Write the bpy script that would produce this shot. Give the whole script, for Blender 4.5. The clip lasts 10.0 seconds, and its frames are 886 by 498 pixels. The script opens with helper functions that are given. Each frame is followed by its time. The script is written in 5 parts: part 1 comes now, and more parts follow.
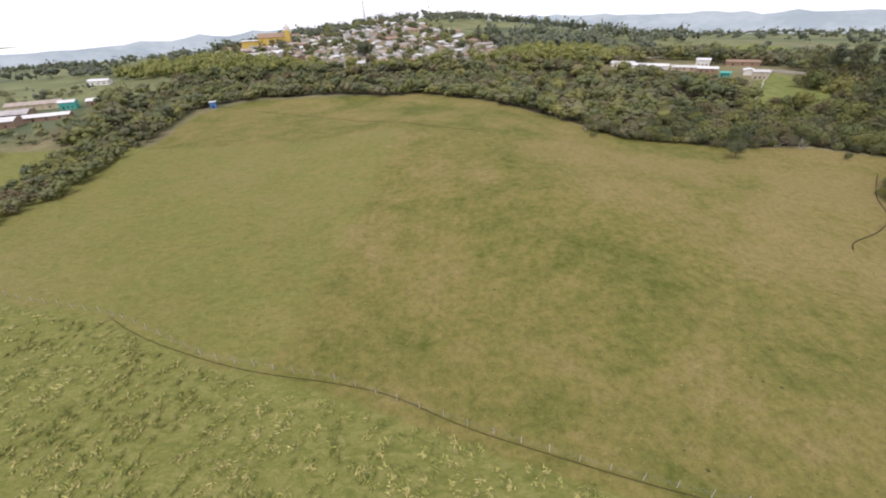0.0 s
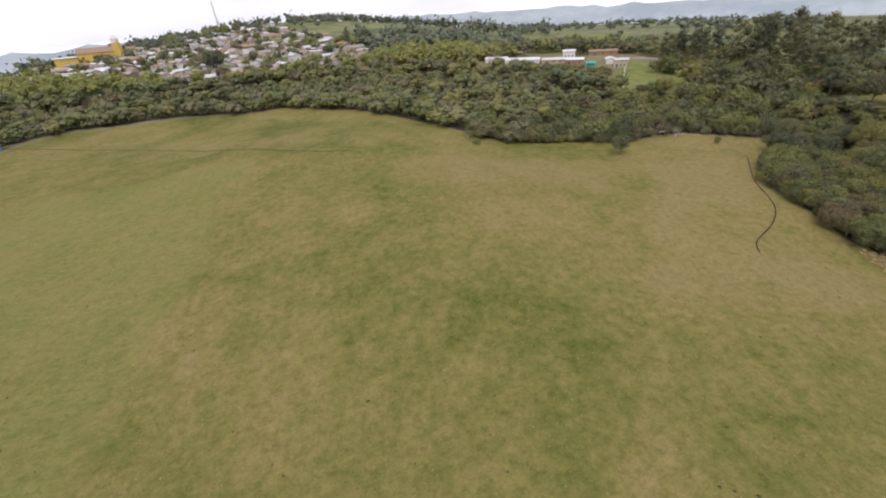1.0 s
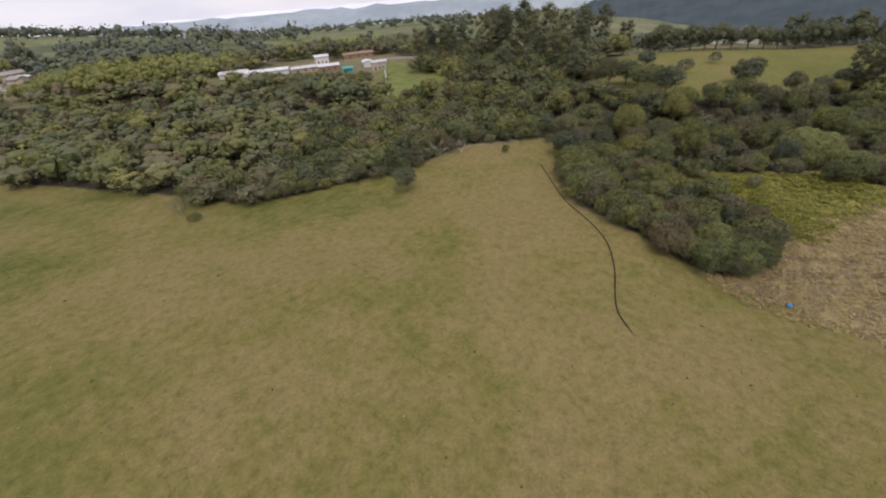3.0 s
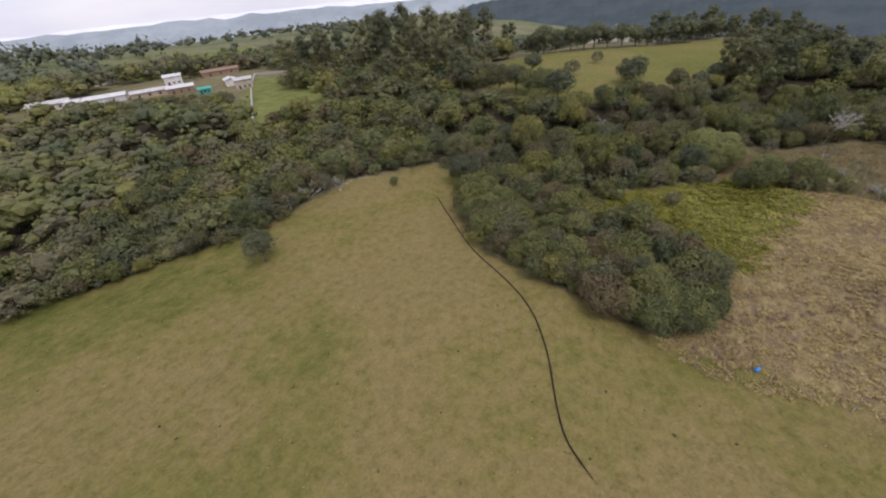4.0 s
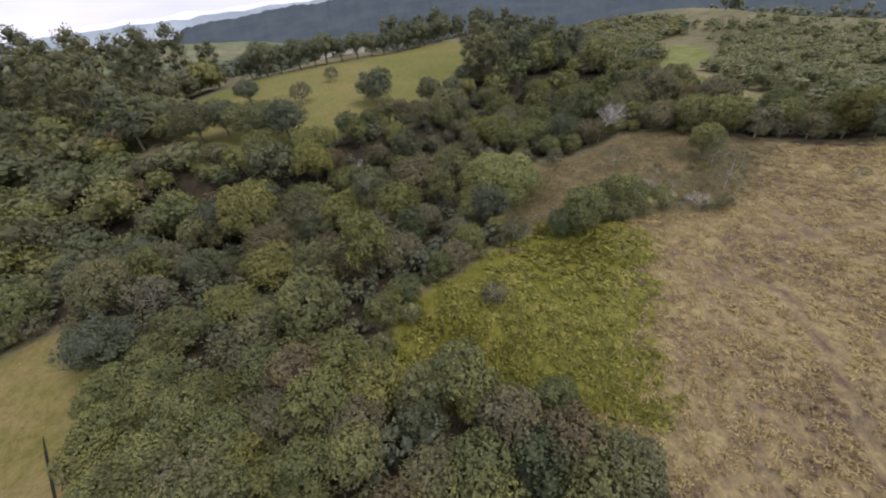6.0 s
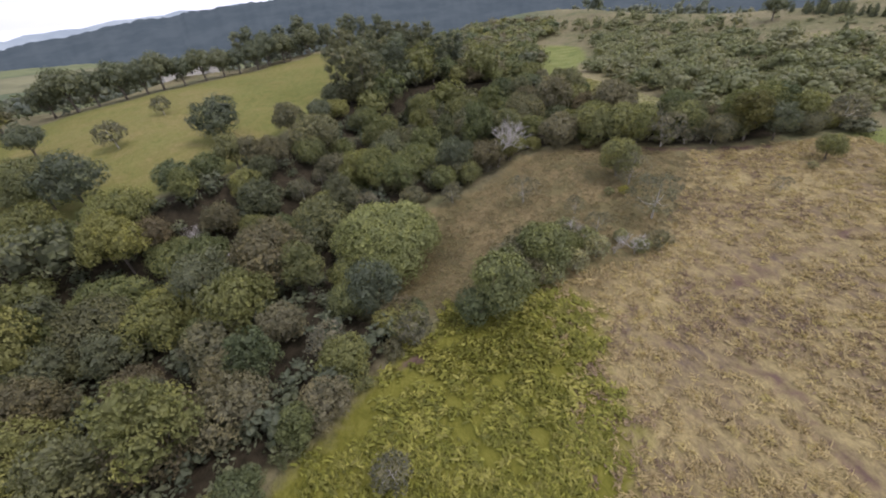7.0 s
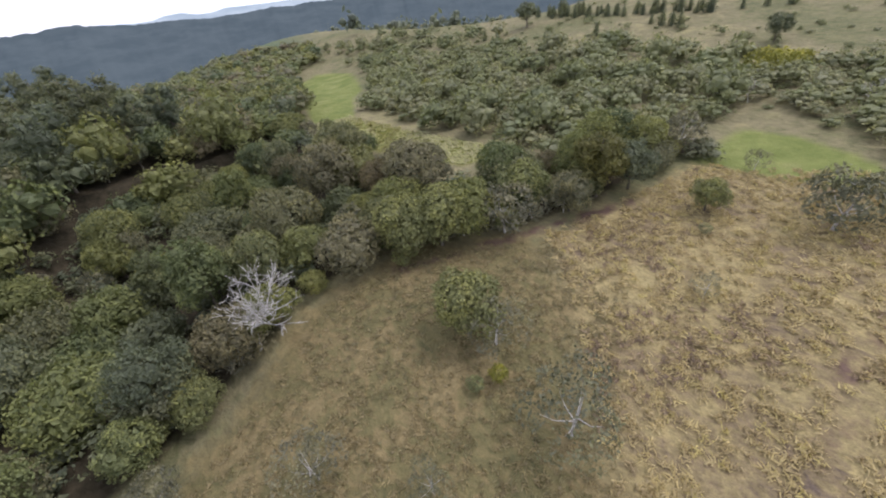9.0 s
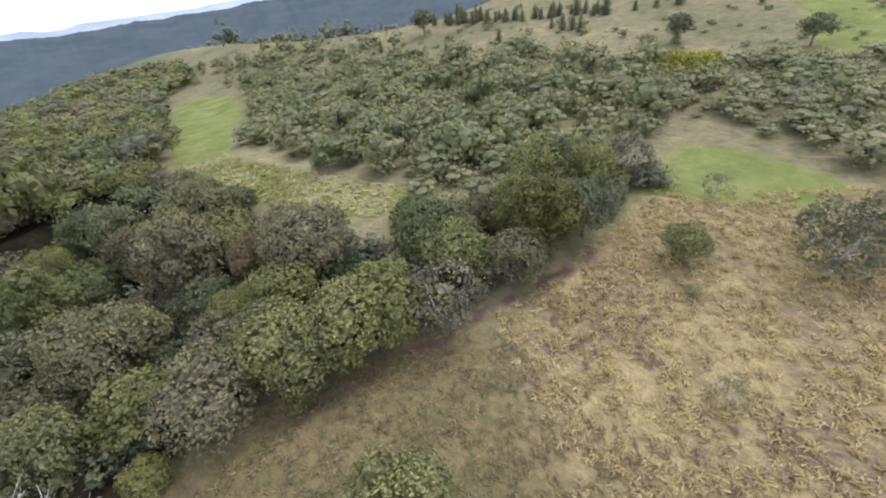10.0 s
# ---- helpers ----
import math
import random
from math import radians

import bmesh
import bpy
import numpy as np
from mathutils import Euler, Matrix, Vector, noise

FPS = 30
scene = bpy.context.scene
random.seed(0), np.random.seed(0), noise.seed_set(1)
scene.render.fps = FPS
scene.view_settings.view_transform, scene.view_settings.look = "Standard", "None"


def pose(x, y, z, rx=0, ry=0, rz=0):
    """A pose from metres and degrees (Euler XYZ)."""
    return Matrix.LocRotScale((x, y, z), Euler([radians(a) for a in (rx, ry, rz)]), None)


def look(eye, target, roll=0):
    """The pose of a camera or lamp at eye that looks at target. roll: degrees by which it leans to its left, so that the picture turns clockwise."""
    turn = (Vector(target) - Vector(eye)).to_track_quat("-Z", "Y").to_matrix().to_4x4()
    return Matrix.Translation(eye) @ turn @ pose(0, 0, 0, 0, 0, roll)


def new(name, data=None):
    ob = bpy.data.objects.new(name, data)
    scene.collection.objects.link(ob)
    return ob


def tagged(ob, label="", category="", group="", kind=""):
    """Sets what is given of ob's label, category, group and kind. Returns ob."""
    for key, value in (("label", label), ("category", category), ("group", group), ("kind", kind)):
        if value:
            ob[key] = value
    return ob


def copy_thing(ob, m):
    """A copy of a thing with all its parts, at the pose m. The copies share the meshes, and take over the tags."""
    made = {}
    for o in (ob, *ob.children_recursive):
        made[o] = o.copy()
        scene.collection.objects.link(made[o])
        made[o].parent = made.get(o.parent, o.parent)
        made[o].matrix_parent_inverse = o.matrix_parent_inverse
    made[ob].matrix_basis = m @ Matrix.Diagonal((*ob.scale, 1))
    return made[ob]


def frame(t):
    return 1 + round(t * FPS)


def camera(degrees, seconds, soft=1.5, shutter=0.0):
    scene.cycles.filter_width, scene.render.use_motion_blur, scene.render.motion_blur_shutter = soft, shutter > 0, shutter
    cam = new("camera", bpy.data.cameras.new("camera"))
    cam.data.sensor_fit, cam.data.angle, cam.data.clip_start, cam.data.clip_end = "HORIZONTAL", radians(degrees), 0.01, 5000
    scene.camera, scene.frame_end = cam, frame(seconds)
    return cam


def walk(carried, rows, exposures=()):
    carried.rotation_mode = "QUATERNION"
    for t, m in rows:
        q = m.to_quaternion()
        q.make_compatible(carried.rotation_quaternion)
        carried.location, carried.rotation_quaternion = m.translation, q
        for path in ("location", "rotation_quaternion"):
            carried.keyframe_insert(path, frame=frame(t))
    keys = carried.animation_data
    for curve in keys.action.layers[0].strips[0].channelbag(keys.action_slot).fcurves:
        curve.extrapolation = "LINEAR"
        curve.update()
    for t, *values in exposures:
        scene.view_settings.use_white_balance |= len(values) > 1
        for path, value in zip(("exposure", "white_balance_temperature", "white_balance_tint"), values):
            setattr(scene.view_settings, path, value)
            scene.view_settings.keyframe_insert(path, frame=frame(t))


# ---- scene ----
cam = camera(96.2, 10.0, 2.0)
PATH = [
    (0, (5.294, -11.332, 53.703), (5.291, -9.621, 52.667), -2.3),
    (0.5, (11.619, 3.797, 52.154), (11.839, 5.491, 51.115), -3.2),
    (1, (19.539, 18.182, 51.327), (19.961, 19.83, 50.275), -4.1),
    (1.5, (28.275, 31.47, 50.083), (28.814, 33.082, 49.028), -5.4),
    (2, (37.727, 42.611, 49.222), (38.473, 44.123, 48.147), -6.7),
    (2.2, (42.185, 46.937, 48.929), (43.014, 48.395, 47.839), -7.7),
    (3.3, (64.639, 65.796, 45.179), (65.907, 66.884, 44.079), -4.5),
    (3.5, (70.43, 68.665, 44.738), (71.755, 69.676, 43.631), -5.0),
    (4, (84.319, 73.385, 43.626), (85.726, 74.27, 42.514), -5.8),
    (4.5, (98.479, 76.083, 42.619), (99.972, 76.786, 41.489), -7.2),
    (5, (112.266, 76.804, 41.752), (113.825, 77.309, 40.604), -8.3),
    (5.2, (117.972, 76.737, 41.033), (119.559, 77.139, 39.885), -8.9),
    (6.3, (144.756, 74.394, 34.005), (146.388, 74.279, 32.855), -6.6),
    (6.5, (149.305, 72.701, 33.629), (150.92, 72.489, 32.469), -6.7),
    (7, (161.197, 67.406, 32.595), (162.776, 67.019, 31.43), -7.7),
    (7.5, (171.784, 61.493, 32.01), (173.329, 60.985, 30.846), -8.9),
    (8, (181.586, 53.83, 30.874), (183.038, 53.121, 29.695), -9.1),
    (8.5, (189.83, 46.367, 29.947), (191.175, 45.481, 28.762), -9.6),
    (9, (196.896, 38.883, 28.901), (198.084, 37.814, 27.698), -9.4),
    (9.5, (202.782, 31.268, 27.826), (203.815, 30.065, 26.606), -9.4),
    (10, (207.614, 23.963, 26.958), (208.512, 22.666, 25.729), -9.2),
]
# the clip's camera opens up against the sky at the start and end
EXPOSURES = [(0, 0.45, 6650, 20), (1, 0.28, 6650, 21), (2, 0.0, 6650, 22), (4.5, 0.0, 6400, 24), (5, -0.05, 6350, 24), (6.5, 0.33, 6250, 25), (8, 0.38, 6150, 24), (9, 0.56, 6100, 21), (10, 0.83, 5950, 20)]
walk(cam, [(t, look(eye, target, roll)) for t, eye, target, roll in PATH], EXPOSURES)

# ---- light: a bright overcast day ----
SUN_EL, SUN_AZ = 58.0, 205.0
world = bpy.data.worlds.new("sky")
scene.world = world
world.use_nodes = True
wn, wl = world.node_tree.nodes, world.node_tree.links
wn.clear()
sky = wn.new("ShaderNodeTexSky")
sky.sky_type, sky.sun_disc = "NISHITA", False
sky.sun_elevation, sky.sun_rotation = radians(SUN_EL), radians(SUN_AZ)
sky.air_density, sky.dust_density, sky.ozone_density, sky.altitude = 1.0, 3.0, 1.0, 1700
cloud = wn.new("ShaderNodeMixRGB")
cloud.inputs[0].default_value = 0.8
billow = wn.new("ShaderNodeTexNoise")
billow.inputs["Scale"].default_value, billow.inputs["Detail"].default_value = 3.0, 4.0
wcoord = wn.new("ShaderNodeTexCoord")
stretch = wn.new("ShaderNodeMapping")
stretch.inputs["Scale"].default_value = (1, 1, 4)
shade = wn.new("ShaderNodeValToRGB")
shade.color_ramp.elements[0].position, shade.color_ramp.elements[0].color = 0.35, (7.4, 8.0, 9.0, 1)
shade.color_ramp.elements[1].position, shade.color_ramp.elements[1].color = 0.62, (9.4, 9.7, 10.0, 1)
wl.new(wcoord.outputs["Generated"], stretch.inputs[0])
wl.new(stretch.outputs[0], billow.inputs["Vector"])
wl.new(billow.outputs["Fac"], shade.inputs[0])
wl.new(shade.outputs[0], cloud.inputs[2])
wback = wn.new("ShaderNodeBackground")
wback.inputs[1].default_value = 0.105
wout = wn.new("ShaderNodeOutputWorld")
wl.new(sky.outputs[0], cloud.inputs[1])
wl.new(cloud.outputs[0], wback.inputs[0])
wl.new(wback.outputs[0], wout.inputs[0])

sun = new("sun", bpy.data.lights.new("sun", "SUN"))
sun.data.energy, sun.data.angle, sun.data.color = 1.5, radians(22), (1.0, 0.96, 0.9)
sun.matrix_world = look(
    (0, 0, 0),
    (-math.sin(radians(SUN_AZ)) * math.cos(radians(SUN_EL)), -math.cos(radians(SUN_AZ)) * math.cos(radians(SUN_EL)), -math.sin(radians(SUN_EL))),
)

# ---- materials ----
def shader(name, rough=0.85, spec=0.2):
    m = bpy.data.materials.new(name)
    m.use_nodes = True
    b = m.node_tree.nodes["Principled BSDF"]
    b.inputs["Roughness"].default_value = rough
    b.inputs["Specular IOR Level"].default_value = spec
    return m, m.node_tree.nodes, m.node_tree.links, b


def noise_tex(n, l, vec, scale, detail=4, rough=0.6, distort=0.0):
    t = n.new("ShaderNodeTexNoise")
    t.inputs["Scale"].default_value, t.inputs["Detail"].default_value = scale, detail
    t.inputs["Roughness"].default_value, t.inputs["Distortion"].default_value = rough, distort
    if vec:
        l.new(vec, t.inputs["Vector"])
    return t.outputs["Fac"]


def ramp(n, l, fac, stops):
    r = n.new("ShaderNodeValToRGB")
    while len(r.color_ramp.elements) < len(stops):
        r.color_ramp.elements.new(0.5)
    for e, (p, c) in zip(r.color_ramp.elements, stops):
        e.position, e.color = p, (*c, 1)
    l.new(fac, r.inputs[0])
    return r.outputs[0]


def mix(n, l, fac, a, b, kind="MIX"):
    m = n.new("ShaderNodeMixRGB")
    m.blend_type = kind
    for s, v in zip(m.inputs, (fac, a, b)):
        if isinstance(v, (int, float)):
            s.default_value = v
        elif isinstance(v, tuple):
            s.default_value = (*v, 1)
        else:
            l.new(v, s)
    return m.outputs[0]


def maths(n, l, op, a, b=0.0, clamp=False):
    m = n.new("ShaderNodeMath")
    m.operation, m.use_clamp = op, clamp
    for s, v in zip(m.inputs, (a, b)):
        if isinstance(v, (int, float)):
            s.default_value = v
        else:
            l.new(v, s)
    return m.outputs[0]


def bump(n, l, bsdf, height, strength, distance):
    b = n.new("ShaderNodeBump")
    b.inputs["Strength"].default_value, b.inputs["Distance"].default_value = strength, distance
    l.new(height, b.inputs["Height"])
    l.new(b.outputs[0], bsdf.inputs["Normal"])


def place(n, l, scale=(1, 1, 1)):
    g = n.new("ShaderNodeNewGeometry")
    m = n.new("ShaderNodeMapping")
    m.inputs["Scale"].default_value = scale
    l.new(g.outputs["Position"], m.inputs[0])
    return m.outputs[0]


def attr(n, name):
    a = n.new("ShaderNodeAttribute")
    a.attribute_name = name
    return a.outputs["Fac"]


def ground_material():
    m, n, l, b = shader("ground_cover", 0.95, 0.1)
    p = place(n, l)
    big, mid = noise_tex(n, l, p, 0.022, 4, 0.6, 0.4), noise_tex(n, l, p, 0.12, 5, 0.62)
    small, fine = noise_tex(n, l, p, 0.7, 5, 0.7), noise_tex(n, l, p, 2.6, 4, 0.7)
    swirl = noise_tex(n, l, place(n, l, (1, 1.7, 1)), 0.42, 5, 0.75, 1.2)
    patch = maths(n, l, "ADD", maths(n, l, "MULTIPLY", big, 0.5), maths(n, l, "MULTIPLY", maths(n, l, "ADD", mid, noise_tex(n, l, p, 0.38, 4, 0.6)), 0.25))
    worn = maths(n, l, "ADD", patch, maths(n, l, "MULTIPLY", attr(n, "worn"), 0.085))
    # grazed pasture
    lawn = ramp(n, l, worn, [(0.39, (0.098, 0.110, 0.025)), (0.455, (0.140, 0.138, 0.039)), (0.515, (0.178, 0.158, 0.051)), (0.595, (0.218, 0.178, 0.072))])
    lawn = mix(n, l, 0.62, lawn, ramp(n, l, small, [(0.3, (0.55, 0.58, 0.45)), (0.5, (1.0, 1.0, 1.0)), (0.7, (1.3, 1.26, 1.25))]), "MULTIPLY")
    lawn = mix(n, l, 0.5, lawn, ramp(n, l, fine, [(0.3, (0.62, 0.66, 0.5)), (0.52, (1.0, 1.0, 1.0)), (0.72, (1.35, 1.3, 1.2))]), "MULTIPLY")
    # scrub and rough grass
    scrub = ramp(n, l, patch, [(0.38, (0.114, 0.120, 0.060)), (0.46, (0.156, 0.150, 0.076)), (0.53, (0.196, 0.172, 0.098)), (0.62, (0.262, 0.236, 0.120))])
    scrub = mix(n, l, 0.8, scrub, ramp(n, l, swirl, [(0.3, (0.5, 0.55, 0.45)), (0.5, (1, 1, 1)), (0.7, (1.4, 1.35, 1.2))]), "MULTIPLY")
    # dry reeds
    dry = ramp(n, l, maths(n, l, "ADD", maths(n, l, "MULTIPLY", swirl, 0.55), maths(n, l, "MULTIPLY", mid, 0.45)), [(0.36, (0.120, 0.092, 0.070)), (0.44, (0.196, 0.152, 0.086)), (0.52, (0.255, 0.206, 0.100)), (0.64, (0.325, 0.268, 0.128))])
    dry = mix(n, l, 0.55, dry, ramp(n, l, small, [(0.32, (0.6, 0.6, 0.6)), (0.5, (1, 1, 1)), (0.7, (1.35, 1.3, 1.2))]), "MULTIPLY")
    dry = mix(n, l, 0.6, dry, ramp(n, l, noise_tex(n, l, place(n, l, (1, 1.25, 1)), 1.7, 4, 0.75, 1.0), [(0.33, (0.55, 0.53, 0.5)), (0.5, (1, 1, 1)), (0.68, (1.4, 1.38, 1.3))]), "MULTIPLY")
    # marsh grass
    marsh = ramp(n, l, swirl, [(0.3, (0.085, 0.088, 0.016)), (0.48, (0.145, 0.142, 0.024)), (0.68, (0.20, 0.19, 0.042))])
    # brown hill grass
    slope = ramp(n, l, maths(n, l, "ADD", maths(n, l, "MULTIPLY", swirl, 0.5), maths(n, l, "MULTIPLY", mid, 0.5)), [(0.36, (0.100, 0.094, 0.044)), (0.47, (0.148, 0.128, 0.058)), (0.54, (0.190, 0.148, 0.072)), (0.66, (0.235, 0.192, 0.096))])
    slope = mix(n, l, 0.6, slope, ramp(n, l, noise_tex(n, l, place(n, l, (1, 1.25, 1)), 1.4, 4, 0.75, 1.0), [(0.33, (0.6, 0.62, 0.6)), (0.5, (1, 1, 1)), (0.68, (1.35, 1.28, 1.2))]), "MULTIPLY")
    # lush meadow
    lush = ramp(n, l, mid, [(0.35, (0.124, 0.152, 0.042)), (0.55, (0.178, 0.200, 0.062)), (0.7, (0.230, 0.232, 0.088))])
    lush = mix(n, l, 0.5, lush, ramp(n, l, small, [(0.3, (0.6, 0.64, 0.5)), (0.5, (1, 1, 1)), (0.7, (1.3, 1.26, 1.2))]), "MULTIPLY")
    # rank grass
    rough = ramp(n, l, swirl, [(0.3, (0.098, 0.116, 0.030)), (0.48, (0.156, 0.164, 0.046)), (0.68, (0.236, 0.220, 0.080))])
    # farmland
    cells = n.new("ShaderNodeTexVoronoi")
    cells.inputs["Scale"].default_value = 0.0075
    l.new(p, cells.inputs["Vector"])
    split = n.new("ShaderNodeSeparateColor")
    l.new(cells.outputs["Color"], split.inputs[0])
    farm = ramp(n, l, split.outputs[0], [(0.0, (0.105, 0.128, 0.070)), (0.35, (0.142, 0.164, 0.080)), (0.7, (0.180, 0.196, 0.092)), (1.0, (0.196, 0.190, 0.106))])
    farm = mix(n, l, 0.7, farm, ramp(n, l, noise_tex(n, l, p, 0.03, 5, 0.7), [(0.35, (0.55, 0.6, 0.6)), (0.6, (1.1, 1.1, 1.1))]), "MULTIPLY")
    # bare earth, and leaf litter darkened to stand for shade under the wood
    mud = ramp(n, l, small, [(0.35, (0.075, 0.048, 0.036)), (0.6, (0.140, 0.094, 0.070))])
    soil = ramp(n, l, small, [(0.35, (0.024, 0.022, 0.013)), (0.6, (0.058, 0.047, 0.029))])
    out = scrub
    rag = maths(n, l, "SUBTRACT", maths(n, l, "ADD", maths(n, l, "MULTIPLY", small, 0.6), maths(n, l, "MULTIPLY", mid, 0.9)), 0.75)
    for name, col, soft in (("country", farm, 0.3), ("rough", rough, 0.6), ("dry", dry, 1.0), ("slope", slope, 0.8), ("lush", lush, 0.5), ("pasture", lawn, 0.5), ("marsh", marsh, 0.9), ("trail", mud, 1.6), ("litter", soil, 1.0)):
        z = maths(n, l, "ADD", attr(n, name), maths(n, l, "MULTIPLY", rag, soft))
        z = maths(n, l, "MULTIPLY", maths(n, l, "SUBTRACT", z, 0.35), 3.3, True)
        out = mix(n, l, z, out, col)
    l.new(out, b.inputs["Base Color"])
    bump(n, l, b, maths(n, l, "ADD", small, maths(n, l, "MULTIPLY", fine, 0.5)), 0.7, 0.5)
    return m


def leaf_material(name, stops, light=(0.9, 1.12), bunch=True):
    """Foliage: tone from tree to tree, from bunch to bunch and from leaf spray to leaf spray; low bunch tones paint
    shade inside crowns.
    """
    m, n, l, b = shader(name, 0.6, 0.3)
    info, geo = n.new("ShaderNodeObjectInfo"), n.new("ShaderNodeNewGeometry")
    tone = maths(n, l, "FRACT", maths(n, l, "ADD", info.outputs["Random"], attr(n, "tint")))
    col = ramp(n, l, tone, stops)
    var = ramp(n, l, geo.outputs["Random Per Island"], [(0.0, (light[0],) * 3), (0.5, (1.0, 1.0, 1.0)), (1.0, (light[1], light[1], light[1] * 0.9))])
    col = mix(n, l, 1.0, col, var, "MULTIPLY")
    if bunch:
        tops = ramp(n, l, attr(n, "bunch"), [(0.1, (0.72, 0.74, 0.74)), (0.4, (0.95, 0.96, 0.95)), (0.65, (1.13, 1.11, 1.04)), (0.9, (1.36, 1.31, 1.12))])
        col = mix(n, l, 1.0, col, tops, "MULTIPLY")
        fleck = noise_tex(n, l, place(n, l), 0.9, 4, 0.65)
        col = mix(n, l, 0.75, col, ramp(n, l, fleck, [(0.34, (0.74, 0.77, 0.8)), (0.5, (1, 1, 1)), (0.68, (1.3, 1.26, 1.1))]), "MULTIPLY")
    l.new(col, b.inputs["Base Color"])
    if bunch:
        bump(n, l, b, noise_tex(n, l, place(n, l), 3.2, 3, 0.7), 0.5, 0.25)
    thin, both = n.new("ShaderNodeBsdfTranslucent"), n.new("ShaderNodeMixShader")
    l.new(mix(n, l, 1.0, col, (1.1, 1.15, 0.75), "MULTIPLY"), thin.inputs["Color"])
    both.inputs[0].default_value = 0.25
    l.new(b.outputs[0], both.inputs[1])
    l.new(thin.outputs[0], both.inputs[2])
    l.new(both.outputs[0], n["Material Output"].inputs["Surface"])
    return m


def plain_material(name, a, c, scale, rough=0.8, metal=0.0, relief=0.3):
    m, n, l, b = shader(name, rough)
    p = place(n, l)
    f = maths(n, l, "ADD", maths(n, l, "MULTIPLY", noise_tex(n, l, p, scale, 5), 0.6), maths(n, l, "MULTIPLY", noise_tex(n, l, p, scale * 7, 3), 0.4))
    l.new(ramp(n, l, f, [(0.35, a), (0.65, c)]), b.inputs["Base Color"])
    b.inputs["Metallic"].default_value = metal
    if relief:
        bump(n, l, b, noise_tex(n, l, p, scale * 9, 3), relief, 0.05)
    return m


def random_material(name, stops, rough=0.7, metal=0.0):
    m, n, l, b = shader(name, rough)
    info = n.new("ShaderNodeObjectInfo")
    r = n.new("ShaderNodeValToRGB")
    r.color_ramp.interpolation = "CONSTANT"
    while len(r.color_ramp.elements) < len(stops):
        r.color_ramp.elements.new(0.5)
    for i, (e, c) in enumerate(zip(r.color_ramp.elements, stops)):
        e.position, e.color = i / len(stops), (*c, 1)
    l.new(info.outputs["Random"], r.inputs[0])
    stain = ramp(n, l, noise_tex(n, l, place(n, l, (1, 1, 0.4)), 0.5, 5), [(0.3, (0.62, 0.6, 0.58)), (0.6, (1, 1, 1))])
    l.new(mix(n, l, 0.8, r.outputs[0], stain, "MULTIPLY"), b.inputs["Base Color"])
    b.inputs["Metallic"].default_value = metal
    return m


# backdrop colour with aerial haze mixed in and a faint glow of its own
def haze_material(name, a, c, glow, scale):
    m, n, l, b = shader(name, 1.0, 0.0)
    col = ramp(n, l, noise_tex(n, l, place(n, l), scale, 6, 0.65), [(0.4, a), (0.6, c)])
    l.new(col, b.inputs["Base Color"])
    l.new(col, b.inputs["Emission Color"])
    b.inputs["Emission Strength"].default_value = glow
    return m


GROUND = ground_material()
LEAF = leaf_material("leaf_mixed", [(0.00, (0.106, 0.129, 0.064)), (0.14, (0.164, 0.184, 0.074)), (0.28, (0.203, 0.205, 0.072)), (0.40, (0.123, 0.138, 0.074)), (0.54, (0.200, 0.181, 0.109)), (0.66, (0.161, 0.180, 0.072)), (0.76, (0.244, 0.237, 0.077)), (0.86, (0.164, 0.172, 0.097)), (0.92, (0.183, 0.146, 0.083)), (1.00, (0.106, 0.129, 0.064))])
LEAF_DARK = leaf_material("leaf_dark", [(0.0, (0.110, 0.128, 0.081)), (0.5, (0.139, 0.154, 0.092)), (1.0, (0.171, 0.180, 0.101))])
LEAF_TALL = leaf_material("leaf_tall", [(0.0, (0.109, 0.119, 0.067)), (0.5, (0.141, 0.147, 0.079)), (1.0, (0.180, 0.177, 0.088))])
LEAF_FRESH = leaf_material("leaf_fresh", [(0.0, (0.173, 0.192, 0.081)), (0.5, (0.189, 0.203, 0.086)), (1.0, (0.208, 0.211, 0.090))])
LEAF_WILLOW = leaf_material("leaf_willow", [(0.0, (0.245, 0.268, 0.105)), (1.0, (0.274, 0.286, 0.113))])
LEAF_OLIVE = leaf_material("leaf_olive", [(0.0, (0.135, 0.128, 0.040)), (1.0, (0.150, 0.140, 0.044))])
LEAF_YELLOW = leaf_material("leaf_yellow", [(0.0, (0.27, 0.26, 0.045)), (1.0, (0.33, 0.31, 0.065))])
LEAF_BAMBOO = leaf_material("leaf_bamboo", [(0.0, (0.200, 0.218, 0.066)), (1.0, (0.260, 0.262, 0.085))])
LEAF_GREY = leaf_material("leaf_grey", [(0.0, (0.140, 0.143, 0.093)), (0.5, (0.162, 0.157, 0.106)), (1.0, (0.191, 0.178, 0.128))])
# woods far off: some distance haze put into a greyer, bluer leaf colour
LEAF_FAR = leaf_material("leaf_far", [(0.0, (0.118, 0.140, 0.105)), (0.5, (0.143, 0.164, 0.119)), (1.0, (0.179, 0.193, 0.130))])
LEAF_SCRUB = leaf_material("leaf_scrub", [(0.0, (0.179, 0.197, 0.096)), (0.35, (0.225, 0.232, 0.114)), (0.65, (0.272, 0.262, 0.151)), (1.0, (0.199, 0.216, 0.103))])
BLADE_DRY = leaf_material("blade_dry", [(0.0, (0.320, 0.248, 0.139)), (0.35, (0.417, 0.331, 0.165)), (0.7, (0.485, 0.389, 0.201)), (1.0, (0.427, 0.355, 0.139))], (0.8, 1.2), False)
